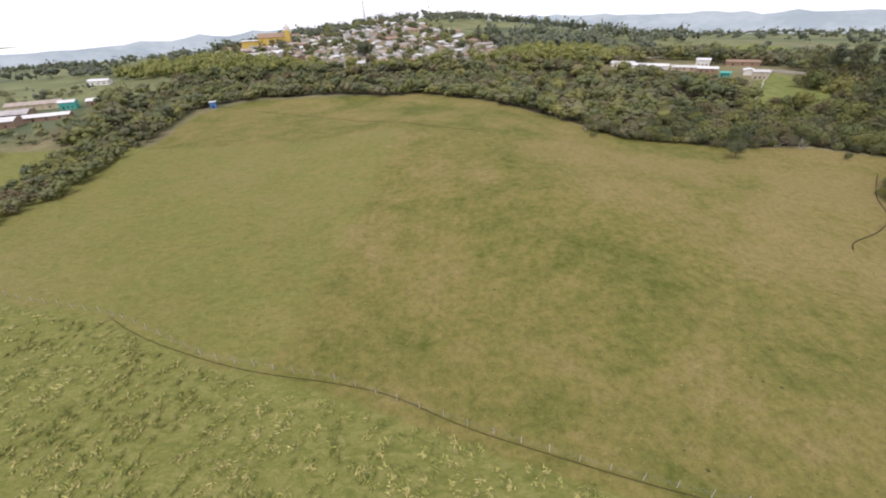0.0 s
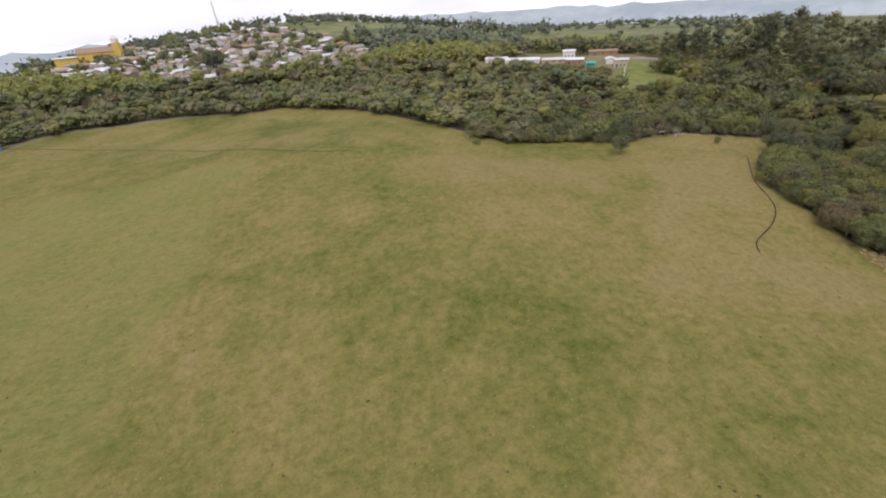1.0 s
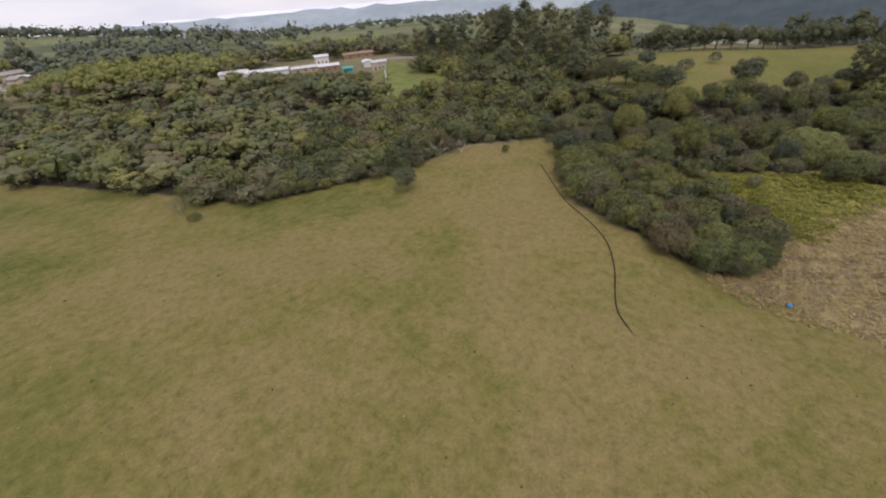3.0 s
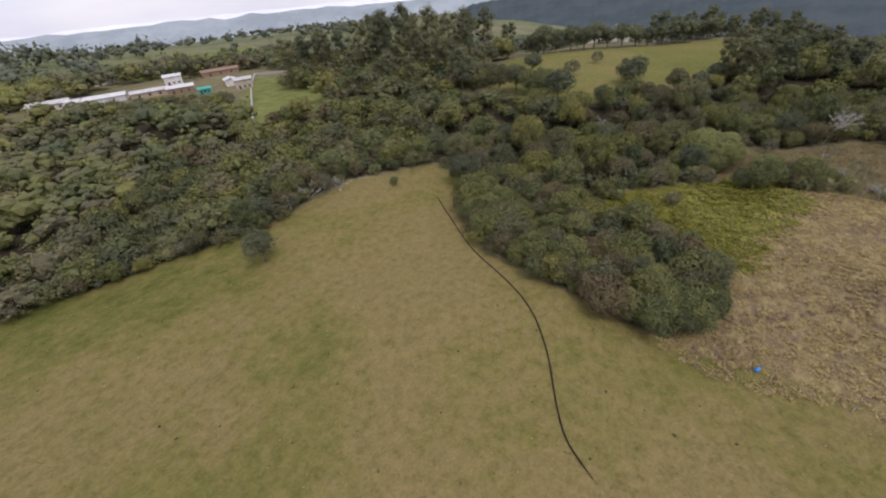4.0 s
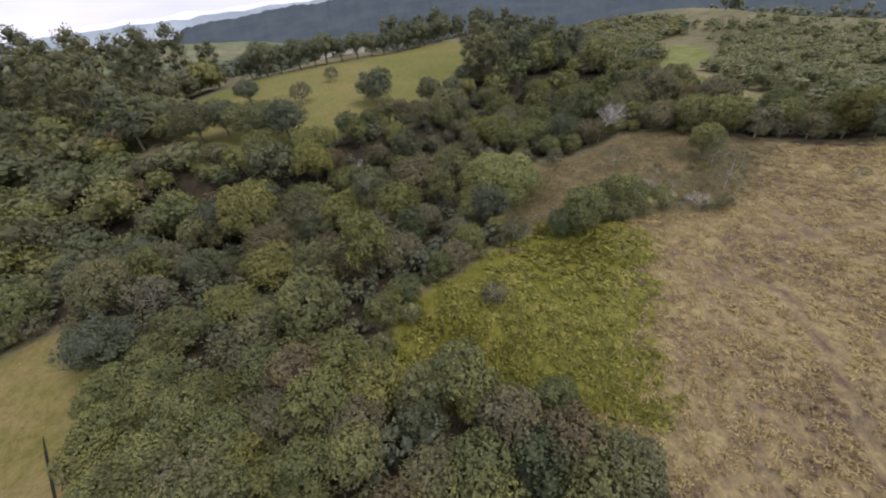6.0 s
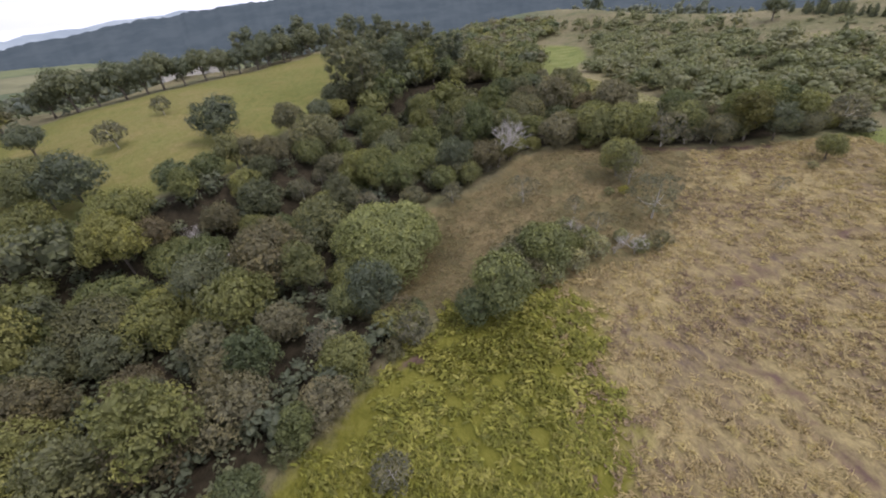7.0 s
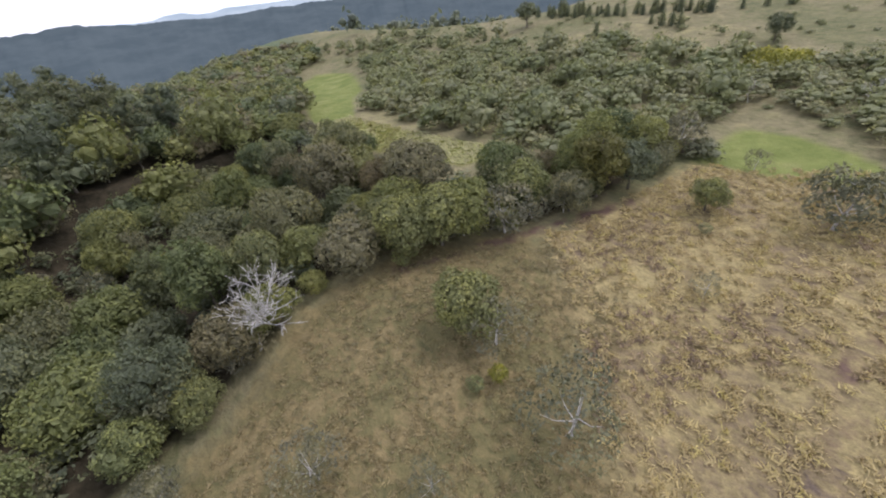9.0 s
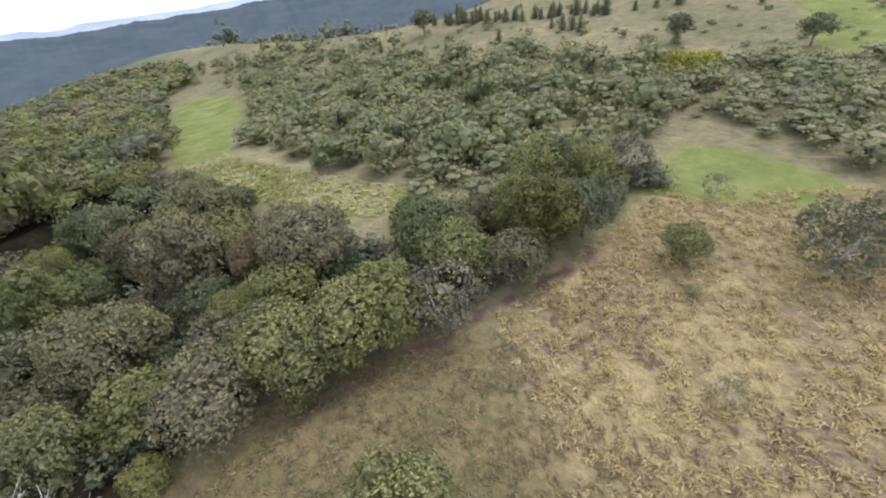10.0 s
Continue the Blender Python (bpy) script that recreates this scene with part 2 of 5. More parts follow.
BLADE_STRAW = leaf_material("blade_straw", [(0.0, (0.36, 0.335, 0.18)), (0.5, (0.43, 0.40, 0.22)), (1.0, (0.38, 0.375, 0.16))], (0.8, 1.2), False)
BLADE_SLOPE = leaf_material("blade_slope", [(0.0, (0.165, 0.15, 0.072)), (0.5, (0.225, 0.178, 0.092)), (1.0, (0.28, 0.225, 0.115))], (0.8, 1.2), False)
BLADE_MARSH = leaf_material("blade_marsh", [(0.0, (0.170, 0.176, 0.033)), (0.5, (0.238, 0.236, 0.046)), (1.0, (0.331, 0.310, 0.080))], (0.6, 1.3), False)
BLADE_RUSH = leaf_material("blade_rush", [(0.0, (0.185, 0.130, 0.087)), (0.5, (0.259, 0.191, 0.128)), (1.0, (0.332, 0.246, 0.156))], (0.7, 1.25), False)
BLADE_RANK = leaf_material("blade_rank", [(0.0, (0.174, 0.202, 0.047)), (0.5, (0.252, 0.263, 0.073)), (1.0, (0.403, 0.364, 0.146))], (0.6, 1.3), False)
BLADE_LAWN = leaf_material("blade_lawn", [(0.0, (0.15, 0.155, 0.048)), (0.5, (0.21, 0.20, 0.068)), (1.0, (0.30, 0.25, 0.11))], (0.6, 1.25), False)
BARK = plain_material("bark", (0.10, 0.085, 0.065), (0.20, 0.175, 0.14), 0.8)
BARK_PALE = plain_material("bark_pale", (0.36, 0.34, 0.31), (0.58, 0.55, 0.50), 1.2)
# ditch earth near black: shade of the uncut trench put into its colour
EARTH = plain_material("shaded_earth", (0.018, 0.013, 0.010), (0.045, 0.034, 0.024), 1.0)
EARTH_GREEN = plain_material("clod_earth", (0.045, 0.046, 0.018), (0.085, 0.075, 0.030), 0.6)
POST = plain_material("weathered_post", (0.30, 0.27, 0.21), (0.52, 0.48, 0.40), 2.0)
WIRE = plain_material("galvanised_wire", (0.25, 0.25, 0.25), (0.4, 0.4, 0.4), 3.0, 0.5, 0.8, 0)
PLASTER = random_material("plaster", [(0.62, 0.60, 0.55), (0.45, 0.36, 0.28), (0.66, 0.63, 0.56), (0.50, 0.44, 0.36), (0.33, 0.22, 0.16), (0.58, 0.50, 0.34), (0.70, 0.69, 0.66)])
ROOF = random_material("sheet_roof", [(0.42, 0.41, 0.40), (0.30, 0.28, 0.26), (0.58, 0.58, 0.57), (0.26, 0.22, 0.19), (0.36, 0.33, 0.30), (0.33, 0.22, 0.16), (0.40, 0.34, 0.29)], 0.55)
ROOF_PALE = plain_material("zinc_sheet", (0.50, 0.51, 0.52), (0.72, 0.72, 0.71), 0.6, 0.5)
TEAL = plain_material("teal_sheet", (0.05, 0.33, 0.28), (0.09, 0.42, 0.36), 0.7, 0.6)
BRICK_WALL = plain_material("earth_brick", (0.24, 0.16, 0.11), (0.34, 0.24, 0.17), 0.9)
YELLOW_WALL = plain_material("yellow_wash", (0.52, 0.36, 0.08), (0.64, 0.46, 0.13), 0.4)
WHITE_WALL = plain_material("white_wash", (0.58, 0.57, 0.53), (0.74, 0.73, 0.69), 0.5)
CONCRETE = plain_material("weathered_concrete", (0.30, 0.29, 0.26), (0.46, 0.44, 0.40), 0.7)
DARK_OPENING = plain_material("dark_opening", (0.03, 0.03, 0.03), (0.07, 0.065, 0.06), 1.0, 0.4)
BLUE = plain_material("blue_sheet", (0.06, 0.17, 0.38), (0.10, 0.24, 0.48), 1.0, 0.5)
BLUE_BRIGHT = plain_material("blue_plastic", (0.02, 0.20, 0.55), (0.04, 0.28, 0.68), 2.0, 0.35, 0.0, 0)
STEEL = plain_material("mast_steel", (0.40, 0.40, 0.41), (0.55, 0.55, 0.56), 0.4, 0.5, 0.4, 0)

# ---- the plan ----
PASTURE = [(-175, 40), (-142, 109), (-140, 134), (-143, 205), (-158, 278), (-139, 318), (-73, 326), (-5, 318), (36, 278), (62, 226), (78, 192), (90, 174), (112, 165), (134, 153), (150, 152), (163, 150), (180, 134), (178, 127), (159, 116.5), (146, 107), (139, 91), (135.5, 74), (135, 63), (136.5, 55), (134, 44), (128, 32), (112, 20), (78, 10), (41, 14), (6, 28), (-14, 37), (-41, 44), (-71, 59), (-106, 68)]
MARSH = [(160, 64), (162.5, 74), (167, 84), (178, 83), (185, 72), (191, 63.5), (196, 58), (196, 47), (189.5, 45), (178, 50.5), (171, 54), (162, 56)]
DRY = [(133, 60), (136, 69), (160, 68), (173, 59), (188, 52), (196, 47), (197, 28), (204, 18), (212, 8), (220, 0), (214, -14), (208, -28), (198, -32), (180, -38), (140, -60), (90, -60), (90, 7), (112, 19), (128, 31), (134.5, 44)]
FOREST = [(-152, 200), (-172, 286), (-139, 326), (-73, 333), (-4, 316), (36, 277), (63, 226), (79, 191), (90, 173), (111, 163.5), (133, 152), (152, 155), (165, 152), (182, 136), (178, 126), (160, 115.5), (147, 106), (140, 90), (136.5, 74), (137, 65), (144, 59), (154, 58.5), (163, 66), (167, 84.5), (179, 84), (186, 73), (196, 62), (206, 70), (225, 60), (231, 45), (235, 27), (234, 14), (222, 3), (216, -10), (212, -24), (206, -36), (214, -40), (224, -28), (233, -12), (246, -6), (272, -8), (299, -12), (325, 8), (336, 36), (298, 60), (256, 88), (244, 126), (246, 150), (236, 190), (215, 225), (200, 238), (186, 268), (184, 322), (160, 390), (60, 425), (-60, 425), (-230, 430), (-260, 330), (-215, 250), (-195, 200)]
HILL_MEADOW = [(254, 90), (243, 128), (254, 154), (300, 168), (335, 150), (390, 62), (350, 44), (332, 48), (300, 64)]
WALL_MEADOW = [(198, 236), (204, 262), (242, 298), (275, 280), (262, 250), (225, 226)]
STRIP_MEADOW = [(303, -15), (363, -45), (414, -74), (416, -87), (382, -86), (334, -56), (322, -43), (296, -25)]
REED_STRIP = [(304, -14), (297, -25), (289, -23), (266, -21.5), (251, -21), (240, -20), (243, -11), (261, -9), (278, -8.5)]
ROUGH = [(-260, 90), (-142, 80), (-106, 66), (-71, 57), (-41, 42), (6, 26), (41, 12), (78, 9), (90, 10), (90, -80), (-260, -80)]
BROWN_SLOPE = [(191, 45), (195, 50), (197, 62), (208, 66), (226, 55), (235, 27), (233, 12), (220, 1), (212, 8), (204, 18), (197, 28)]
TRAILS = [[(187.0, 5.0), (188.0, 11.0), (188.0, 15.0), (187.0, 20.0), (190.0, 18.0), (192.0, 18.0), (195.0, 19.0)], [(187.0, 20.0), (187.0, 23.0), (186.0, 26.0), (187.0, 28.0)], [(191.0, 26.0), (189.0, 26.0), (190.0, 23.0), (188.0, 22.0)], [(190.0, 5.0), (189.0, 5.0), (188.0, 1.0), (187.0, -1.0)], [(184, 40), (176, 33), (168, 34), (152, 40)], [(231, 17), (226, 9), (222, 2), (217, -7), (212, -14)], [(197, 52), (194, 60), (190, 66)]]
NORTH_FIELD = [(250, 432), (262, 500), (350, 545), (445, 572), (440, 530), (366, 456), (290, 436)]
UP_MEADOW = [(186, -150), (186, -92), (168, -80), (110, -100), (110, -170)]
HAMLET_MEADOW = [(198, 236), (243, 302), (286, 346), (286, 312), (242, 254), (216, 222), (202, 224)]
SIDE_MEADOW = [(210, -28), (207, -44.5), (199, -44.5), (192, -40), (188, -36), (190, -30), (198, -28)]


def inside(poly, x, y):
    """Signed distance to an outline: positive inside."""
    x, y = np.asarray(x, float), np.asarray(y, float)
    near, odd = np.full(x.shape, 1e9), np.zeros(x.shape, bool)
    for (ax, ay), (bx, by) in zip(poly, poly[1:] + poly[:1]):
        dx, dy = bx - ax, by - ay
        t = np.clip(((x - ax) * dx + (y - ay) * dy) / (dx * dx + dy * dy), 0, 1)
        near = np.minimum(near, np.hypot(x - ax - t * dx, y - ay - t * dy))
        if dy:
            odd ^= ((ay > y) != (by > y)) & (x < dx * (y - ay) / dy + ax)
    return np.where(odd, near, -near)


def near_line(line, x, y):
    """Distance to an open line."""
    near = np.full(np.shape(x), 1e9)
    for (ax, ay), (bx, by) in zip(line, line[1:]):
        dx, dy = bx - ax, by - ay
        t = np.clip(((x - ax) * dx + (y - ay) * dy) / (dx * dx + dy * dy), 0, 1)
        near = np.minimum(near, np.hypot(x - ax - t * dx, y - ay - t * dy))
    return near


def mound(x, y, cx, cy, high, sx, sy=None, turn=0.0):
    sy, c, s = sy or sx, math.cos(radians(turn)), math.sin(radians(turn))
    u, v = (x - cx) * c + (y - cy) * s, (y - cy) * c - (x - cx) * s
    return high * np.exp(-0.5 * ((u / sx) ** 2 + (v / sy) ** 2))


def waves(x, y):
    return 0.5 * np.sin(x * 0.071 + 1.3) * np.sin(y * 0.063 + 0.4) + 0.3 * np.sin(x * 0.17 + y * 0.11) + 0.2 * np.sin(y * 0.21 - x * 0.13 + 2)


def height(x, y):
    """The lie of the land: pasture knoll, gully, village hill, upland and the fall to the plains."""
    x, y = np.asarray(x, float), np.asarray(y, float)
    z = -3.0 + waves(x, y) * 0.6
    z = z + mound(x, y, 10, 186, 7, 42, 38) + mound(x, y, 50, 115, 5, 35, 30)
    z = z + mound(x, y, -70, 312, -4.5, 75, 45, 8) + mound(x, y, 138, 55, -4.6, 17) + mound(x, y, 162, 122, -1.2, 15)
    z = z + mound(x, y, 185, 18, -1.8, 15) + mound(x, y, 236, 46, -4, 10) + mound(x, y, 216, 65, -6.5, 10) + mound(x, y, 291, -112, 4, 30)
    z = z + mound(x, y, 325, 125, 9, 55, 60) + mound(x, y, 410, -80, -14, 90, 60)
    z = z + mound(x, y, 410, 45, 9, 40) + mound(x, y, 409, 127, 5, 19)
    z = z + mound(x, y, -30, 930, 52, 240, 250)
    z = z + mound(x, y, 240, -330, 20, 190, 110) + mound(x, y, 360, -170, 1, 60, 60)
    z = z - 6.5 * np.clip((inside(FOREST, x, y) - 9) / 12, 0, 1) * (x < 300)
    z = z + mound(x, y, 1000, -150, -85, 205, 300) + mound(x, y, 640, 160, -34, 120, 170)
    z = z - 95 * np.clip((-140 - 0.1 * (x - 320) - y) / 190, 0, 1) * np.clip((x - 285) / 80, 0, 1)
    far = np.hypot(x - 100, y - 80)
    return z - 125 * np.clip((far - 560) / 2400, 0, 1) ** 1.15


def at_ground(x, y, up=0.0):
    return Vector((x, y, float(height(x, y)) + up))


# ---- mesh helpers ----
def mesh_of(name, verts, faces, material, smooth=False, tint=None, bunch=None):
    """One mesh from arrays; faces all have the same number of corners."""
    verts, faces = np.asarray(verts, np.float32), np.asarray(faces, np.int32)
    me = bpy.data.meshes.new(name)
    k = faces.shape[1]
    me.vertices.add(len(verts))
    me.vertices.foreach_set("co", verts.ravel())
    me.loops.add(faces.size)
    me.loops.foreach_set("vertex_index", faces.ravel())
    me.polygons.add(len(faces))
    me.polygons.foreach_set("loop_start", np.arange(len(faces), dtype=np.int32) * k)
    me.polygons.foreach_set("use_smooth", np.full(len(faces), smooth))
    if tint is not None:
        me.attributes.new("tint", "FLOAT", "POINT").data.foreach_set("value", np.asarray(tint, np.float32))
    if bunch is not None:
        me.attributes.new("bunch", "FLOAT", "POINT").data.foreach_set("value", np.asarray(bunch, np.float32))
    me.materials.append(material)
    me.update(calc_edges=True)
    return me


def part(name, me, parent, label=""):
    ob = new(name, me)
    ob.parent = parent
    return tagged(ob, label)


def thing(name, label, category, group="", kind="", spot=(0, 0, 0)):
    ob = new(name)
    ob.empty_display_size = 0.5
    ob.location = spot
    return tagged(ob, label, category, group, kind)


def finish(bm, name, material, smooth=False):
    me = bpy.data.meshes.new(name)
    for f in bm.faces:
        f.smooth = smooth
    bm.to_mesh(me)
    bm.free()
    me.materials.append(material)
    return me


def box(bm, lo, hi, bevel=0.0):
    ret = bmesh.ops.create_cube(bm, size=1)
    c, s = [(a + b) / 2 for a, b in zip(lo, hi)], [b - a for a, b in zip(lo, hi)]
    for v in ret["verts"]:
        v.co = Vector([v.co[i] * s[i] + c[i] for i in range(3)])
    if bevel:
        bmesh.ops.bevel(bm, geom=list({e for v in ret["verts"] for e in v.link_edges}), offset=bevel, segments=1, affect="EDGES")


def tubes(paths, sides=5):
    """Tapered tubes along paths of (point, radius)."""
    verts, faces = [], []
    for path in paths:
        base = len(verts)
        for i, (p, r) in enumerate(path):
            a, c = path[max(i - 1, 0)][0], path[min(i + 1, len(path) - 1)][0]
            d = (Vector(c) - Vector(a)).normalized()
            u = d.orthogonal().normalized()
            w = d.cross(u)
            for k in range(sides):
                t = 2 * math.pi * k / sides
                verts.append(Vector(p) + r * (math.cos(t) * u + math.sin(t) * w))
        for i in range(len(path) - 1):
            for k in range(sides):
                q = (k + 1) % sides
                faces.append((base + i * sides + k, base + i * sides + q, base + (i + 1) * sides + q, base + (i + 1) * sides + k))
    return [tuple(v) for v in verts], faces


# ---- foliage ----
def ico(level):
    bm = bmesh.new()
    bmesh.ops.create_icosphere(bm, subdivisions=level, radius=1)
    v = np.array([p.co[:] for p in bm.verts])
    f = np.array([[p.index for p in q.verts] for q in bm.faces])
    bm.free()
    return v, f


ICO = {1: ico(1), 2: ico(2)}


def sprays(rng, points, normals, size, spread=0.7, long=1.0):
    """Small bent leaf sprays, two triangles each, about the points."""
    n = len(points)
    nrm = normals + rng.normal(0, spread, (n, 3))
    nrm /= np.linalg.norm(nrm, axis=1, keepdims=True) + 1e-9
    u = np.cross(nrm, rng.normal(0, 1, (n, 3)))
    u /= np.linalg.norm(u, axis=1, keepdims=True) + 1e-9
    w = np.cross(nrm, u)
    s = size * rng.uniform(0.6, 1.35, (n, 1))
    corner = [points - u * s * long, points - w * s * 0.62 + nrm * s * 0.22, points + u * s * long, points + w * s * 0.62 + nrm * s * 0.22]
    verts = np.stack(corner, 1).reshape(-1, 3)
    b = np.arange(n)[:, None] * 4
    return verts, np.concatenate([b + [0, 1, 2], b + [0, 2, 3]])


def crown(seed, lobes, count, size, heart=0.25, core=0.0, spread=0.55, long=1.1, hang=0.0, bunch=6):
    """A crown: bunches of small leaf sprays round overlapping lobes (centre, radii) over larger inner sprays.
    heart is the share of inner sprays; a core above 0 fills far crowns and shuts light out of near ones. Gives
    vertices, faces and a tone for each bunch, darker inside as painted shade."""
    rng = np.random.default_rng(seed)
    cen, rad = np.array([c for c, r in lobes], float), np.array([r for c, r in lobes], float)
    vs, fs, ts, base = [], [], [], 0
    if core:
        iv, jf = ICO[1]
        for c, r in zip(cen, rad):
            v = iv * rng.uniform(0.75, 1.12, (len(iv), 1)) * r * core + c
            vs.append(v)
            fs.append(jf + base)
            # low tone on the core: inner shade put into the leaf colour
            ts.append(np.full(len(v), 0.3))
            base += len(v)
    area = rad.prod(axis=1) ** (2 / 3)

    def shell(n, lo, hi, up):
        pick = rng.choice(len(cen), n * 3, p=area / area.sum())
        d = rng.normal(0, 1, (n * 3, 3))
        d[:, 2] += up
        d /= np.linalg.norm(d, axis=1, keepdims=True)
        pts = cen[pick] + d * rad[pick] * rng.uniform(lo, hi, (n * 3, 1))
        deep = np.zeros(len(pts), bool)
        for k in range(len(cen)):
            q = (((pts - cen[k]) / (rad[k] * 0.8)) ** 2).sum(1)
            deep |= (q < 1) & (pick != k)
        return pts[~deep][:n], d[~deep][:n], pick[~deep][:n]

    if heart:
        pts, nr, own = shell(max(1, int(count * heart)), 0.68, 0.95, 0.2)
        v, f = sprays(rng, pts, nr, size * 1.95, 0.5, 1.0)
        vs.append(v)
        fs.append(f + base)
        # inner sprays toned darker to paint the shade between outer bunches
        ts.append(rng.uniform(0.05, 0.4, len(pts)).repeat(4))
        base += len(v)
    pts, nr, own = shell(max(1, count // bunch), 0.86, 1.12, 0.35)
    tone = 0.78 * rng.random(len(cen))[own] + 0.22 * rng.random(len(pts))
    pts, nr, tone = [np.repeat(a, bunch, axis=0) for a in (pts, nr, tone)]
    off = rng.normal(0, 1, pts.shape) * size * 1.9
    off -= nr * (off * nr).sum(1, keepdims=True) * 0.55
    pts = pts + off
    pts[:, 2] -= hang * rng.random(len(pts)) ** 2
    v, f = sprays(rng, pts, nr, size, spread, long)
    vs.append(v)
    fs.append(f + base)
    ts.append(np.repeat(tone, 4))
    return np.concatenate(vs), np.concatenate(fs), np.concatenate(ts)


def dome_lobes(seed, wide, high, foot, n, lump=0.42):
    """Lobes of a round crown wide across, from foot up to high."""
    rng = np.random.default_rng(seed)
    out = [((0, 0, (foot + high) / 2), (wide * 0.27, wide * 0.27, (high - foot) * 0.34))]
    for i in range(n):
        a, e = i * 2.4 + rng.uniform(-0.5, 0.5), math.asin(min(1, max(-0.35, -0.3 + 1.25 * (i + 0.5) / n)))
        k = wide * lump * 0.5 * rng.uniform(0.6, 1.5)
        rr = (wide / 2 - k * 0.7) * rng.uniform(0.72, 1.2)
        out.append(((math.cos(a) * math.cos(e) * rr, math.sin(a) * math.cos(e) * rr, (foot + high) / 2 + math.sin(e) * ((high - foot) / 2 - k * 0.6)), (k, k, k * 0.85)))
    return out


def tall_lobes(seed, wide, high, foot, n):
    """Lobes of a tall gum tree: separate tufts round a long stem, widest above the middle."""
    rng = np.random.default_rng(seed)
    out = []
    for i in range(n):
        t = (i + 0.5) / n
        a = i * 2.4 + rng.uniform(-0.6, 0.6)
        reach = wide * 0.5 * (0.35 + 0.65 * math.sin(math.pi * (0.15 + 0.8 * t))) * rng.uniform(0.3, 1.0)
        k = wide * rng.uniform(0.16, 0.27)
        out.append(((math.cos(a) * reach, math.sin(a) * reach, foot + (high - foot) * t - k * 0.5), (k, k, k * 0.75)))
    return out


def limbs(seed, lobes, stem, top):
    """A trunk with limbs that lead into the lobes."""
    rng = random.Random(seed)
    lean = (rng.uniform(-0.4, 0.4), rng.uniform(-0.4, 0.4))
    mid = Vector((lean[0], lean[1], top * 0.55))
    paths = [[(Vector((0, 0, -1.2)), stem * 1.35), (Vector((lean[0] * 0.4, lean[1] * 0.4, top * 0.25)), stem), (mid, stem * 0.75), (Vector((lean[0] * 1.6, lean[1] * 1.6, top)), stem * 0.25)]]
    for c, r in lobes[1:6]:
        c = Vector(c)
        a = mid * rng.uniform(0.55, 0.95)
        paths.append([(a, stem * 0.45), (a.lerp(c, 0.55) + Vector((0, 0, -0.3)), stem * 0.3), (c, stem * 0.12)])
    return tubes(paths)


TREES = {}


def tree_kind(key, lobes, count, size, leaf, bark, stem, top, **more):
    v, f, t = crown(hash_of(key), lobes, count, size, **more)
    tv, tf = limbs(hash_of(key) + 1, lobes, stem, top)
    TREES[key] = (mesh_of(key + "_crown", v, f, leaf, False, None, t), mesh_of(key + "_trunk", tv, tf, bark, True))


def hash_of(key):
    return sum((i + 3) * ord(c) for i, c in enumerate(key)) % 9973


def plant(name, key, x, y, size, turn, label, group="", sink=0.0, tall=1.0):
    ob = thing(name, label, "tree" if "tree" in name else "shrub", group)
    ob.location = at_ground(x, y, -sink)
    ob.rotation_euler = (0, 0, turn)
    ob.scale = (size, size, size * tall)
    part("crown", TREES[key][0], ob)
    part("trunk", TREES[key][1], ob)
    return ob


def woodland(name, label, spots, low, leaf, category="woodland"):
    """Many small trees as one sheet of foliage. spots: x, y, z, width, height, tone."""
    vs, fs, ts, bs, base = [], [], [], [], 0
    rng = np.random.default_rng(len(spots))
    for i, (x, y, z, w, h, tone) in enumerate(spots):
        v, f, b = low[i % len(low)]
        a = rng.uniform(0, 6.28)
        c, s = math.cos(a), math.sin(a)
        p = np.stack([(v[:, 0] * c - v[:, 1] * s) * w + x, (v[:, 0] * s + v[:, 1] * c) * w + y, v[:, 2] * h + z], 1)
        vs.append(p)
        fs.append(f + base)
        ts.append(np.full(len(p), tone))
        bs.append(b)
        base += len(p)
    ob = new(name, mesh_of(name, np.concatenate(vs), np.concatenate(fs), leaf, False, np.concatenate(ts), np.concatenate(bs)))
    return tagged(ob, label, category, "", "stuff")


def scatter(rng, poly, step, jitter=0.42):
    """Loose grid of places within an outline."""
    p = np.array(poly)
    gx, gy = np.meshgrid(np.arange(p[:, 0].min(), p[:, 0].max(), step), np.arange(p[:, 1].min(), p[:, 1].max(), step * 0.87))
    gx = gx + (np.arange(gx.shape[0]) % 2)[:, None] * step / 2
    gx, gy = gx.ravel() + rng.uniform(-1, 1, gx.size) * step * jitter, gy.ravel() + rng.uniform(-1, 1, gy.size) * step * jitter
    ok = inside(poly, gx, gy) > 0
    return gx[ok], gy[ok]


# ---- the ground ----
def spaced(lo, hi, step, far_lo, far_hi, grow=1.13):
    mid = list(np.arange(lo, hi, step))
    up, s = [hi], step
    while up[-1] < far_hi:
        s *= grow
        up.append(up[-1] + s)
    down, s = [lo], step
    while down[-1] > far_lo:
        s *= grow
        down.append(down[-1] - s)
    return np.array(down[:0:-1] + mid + up)


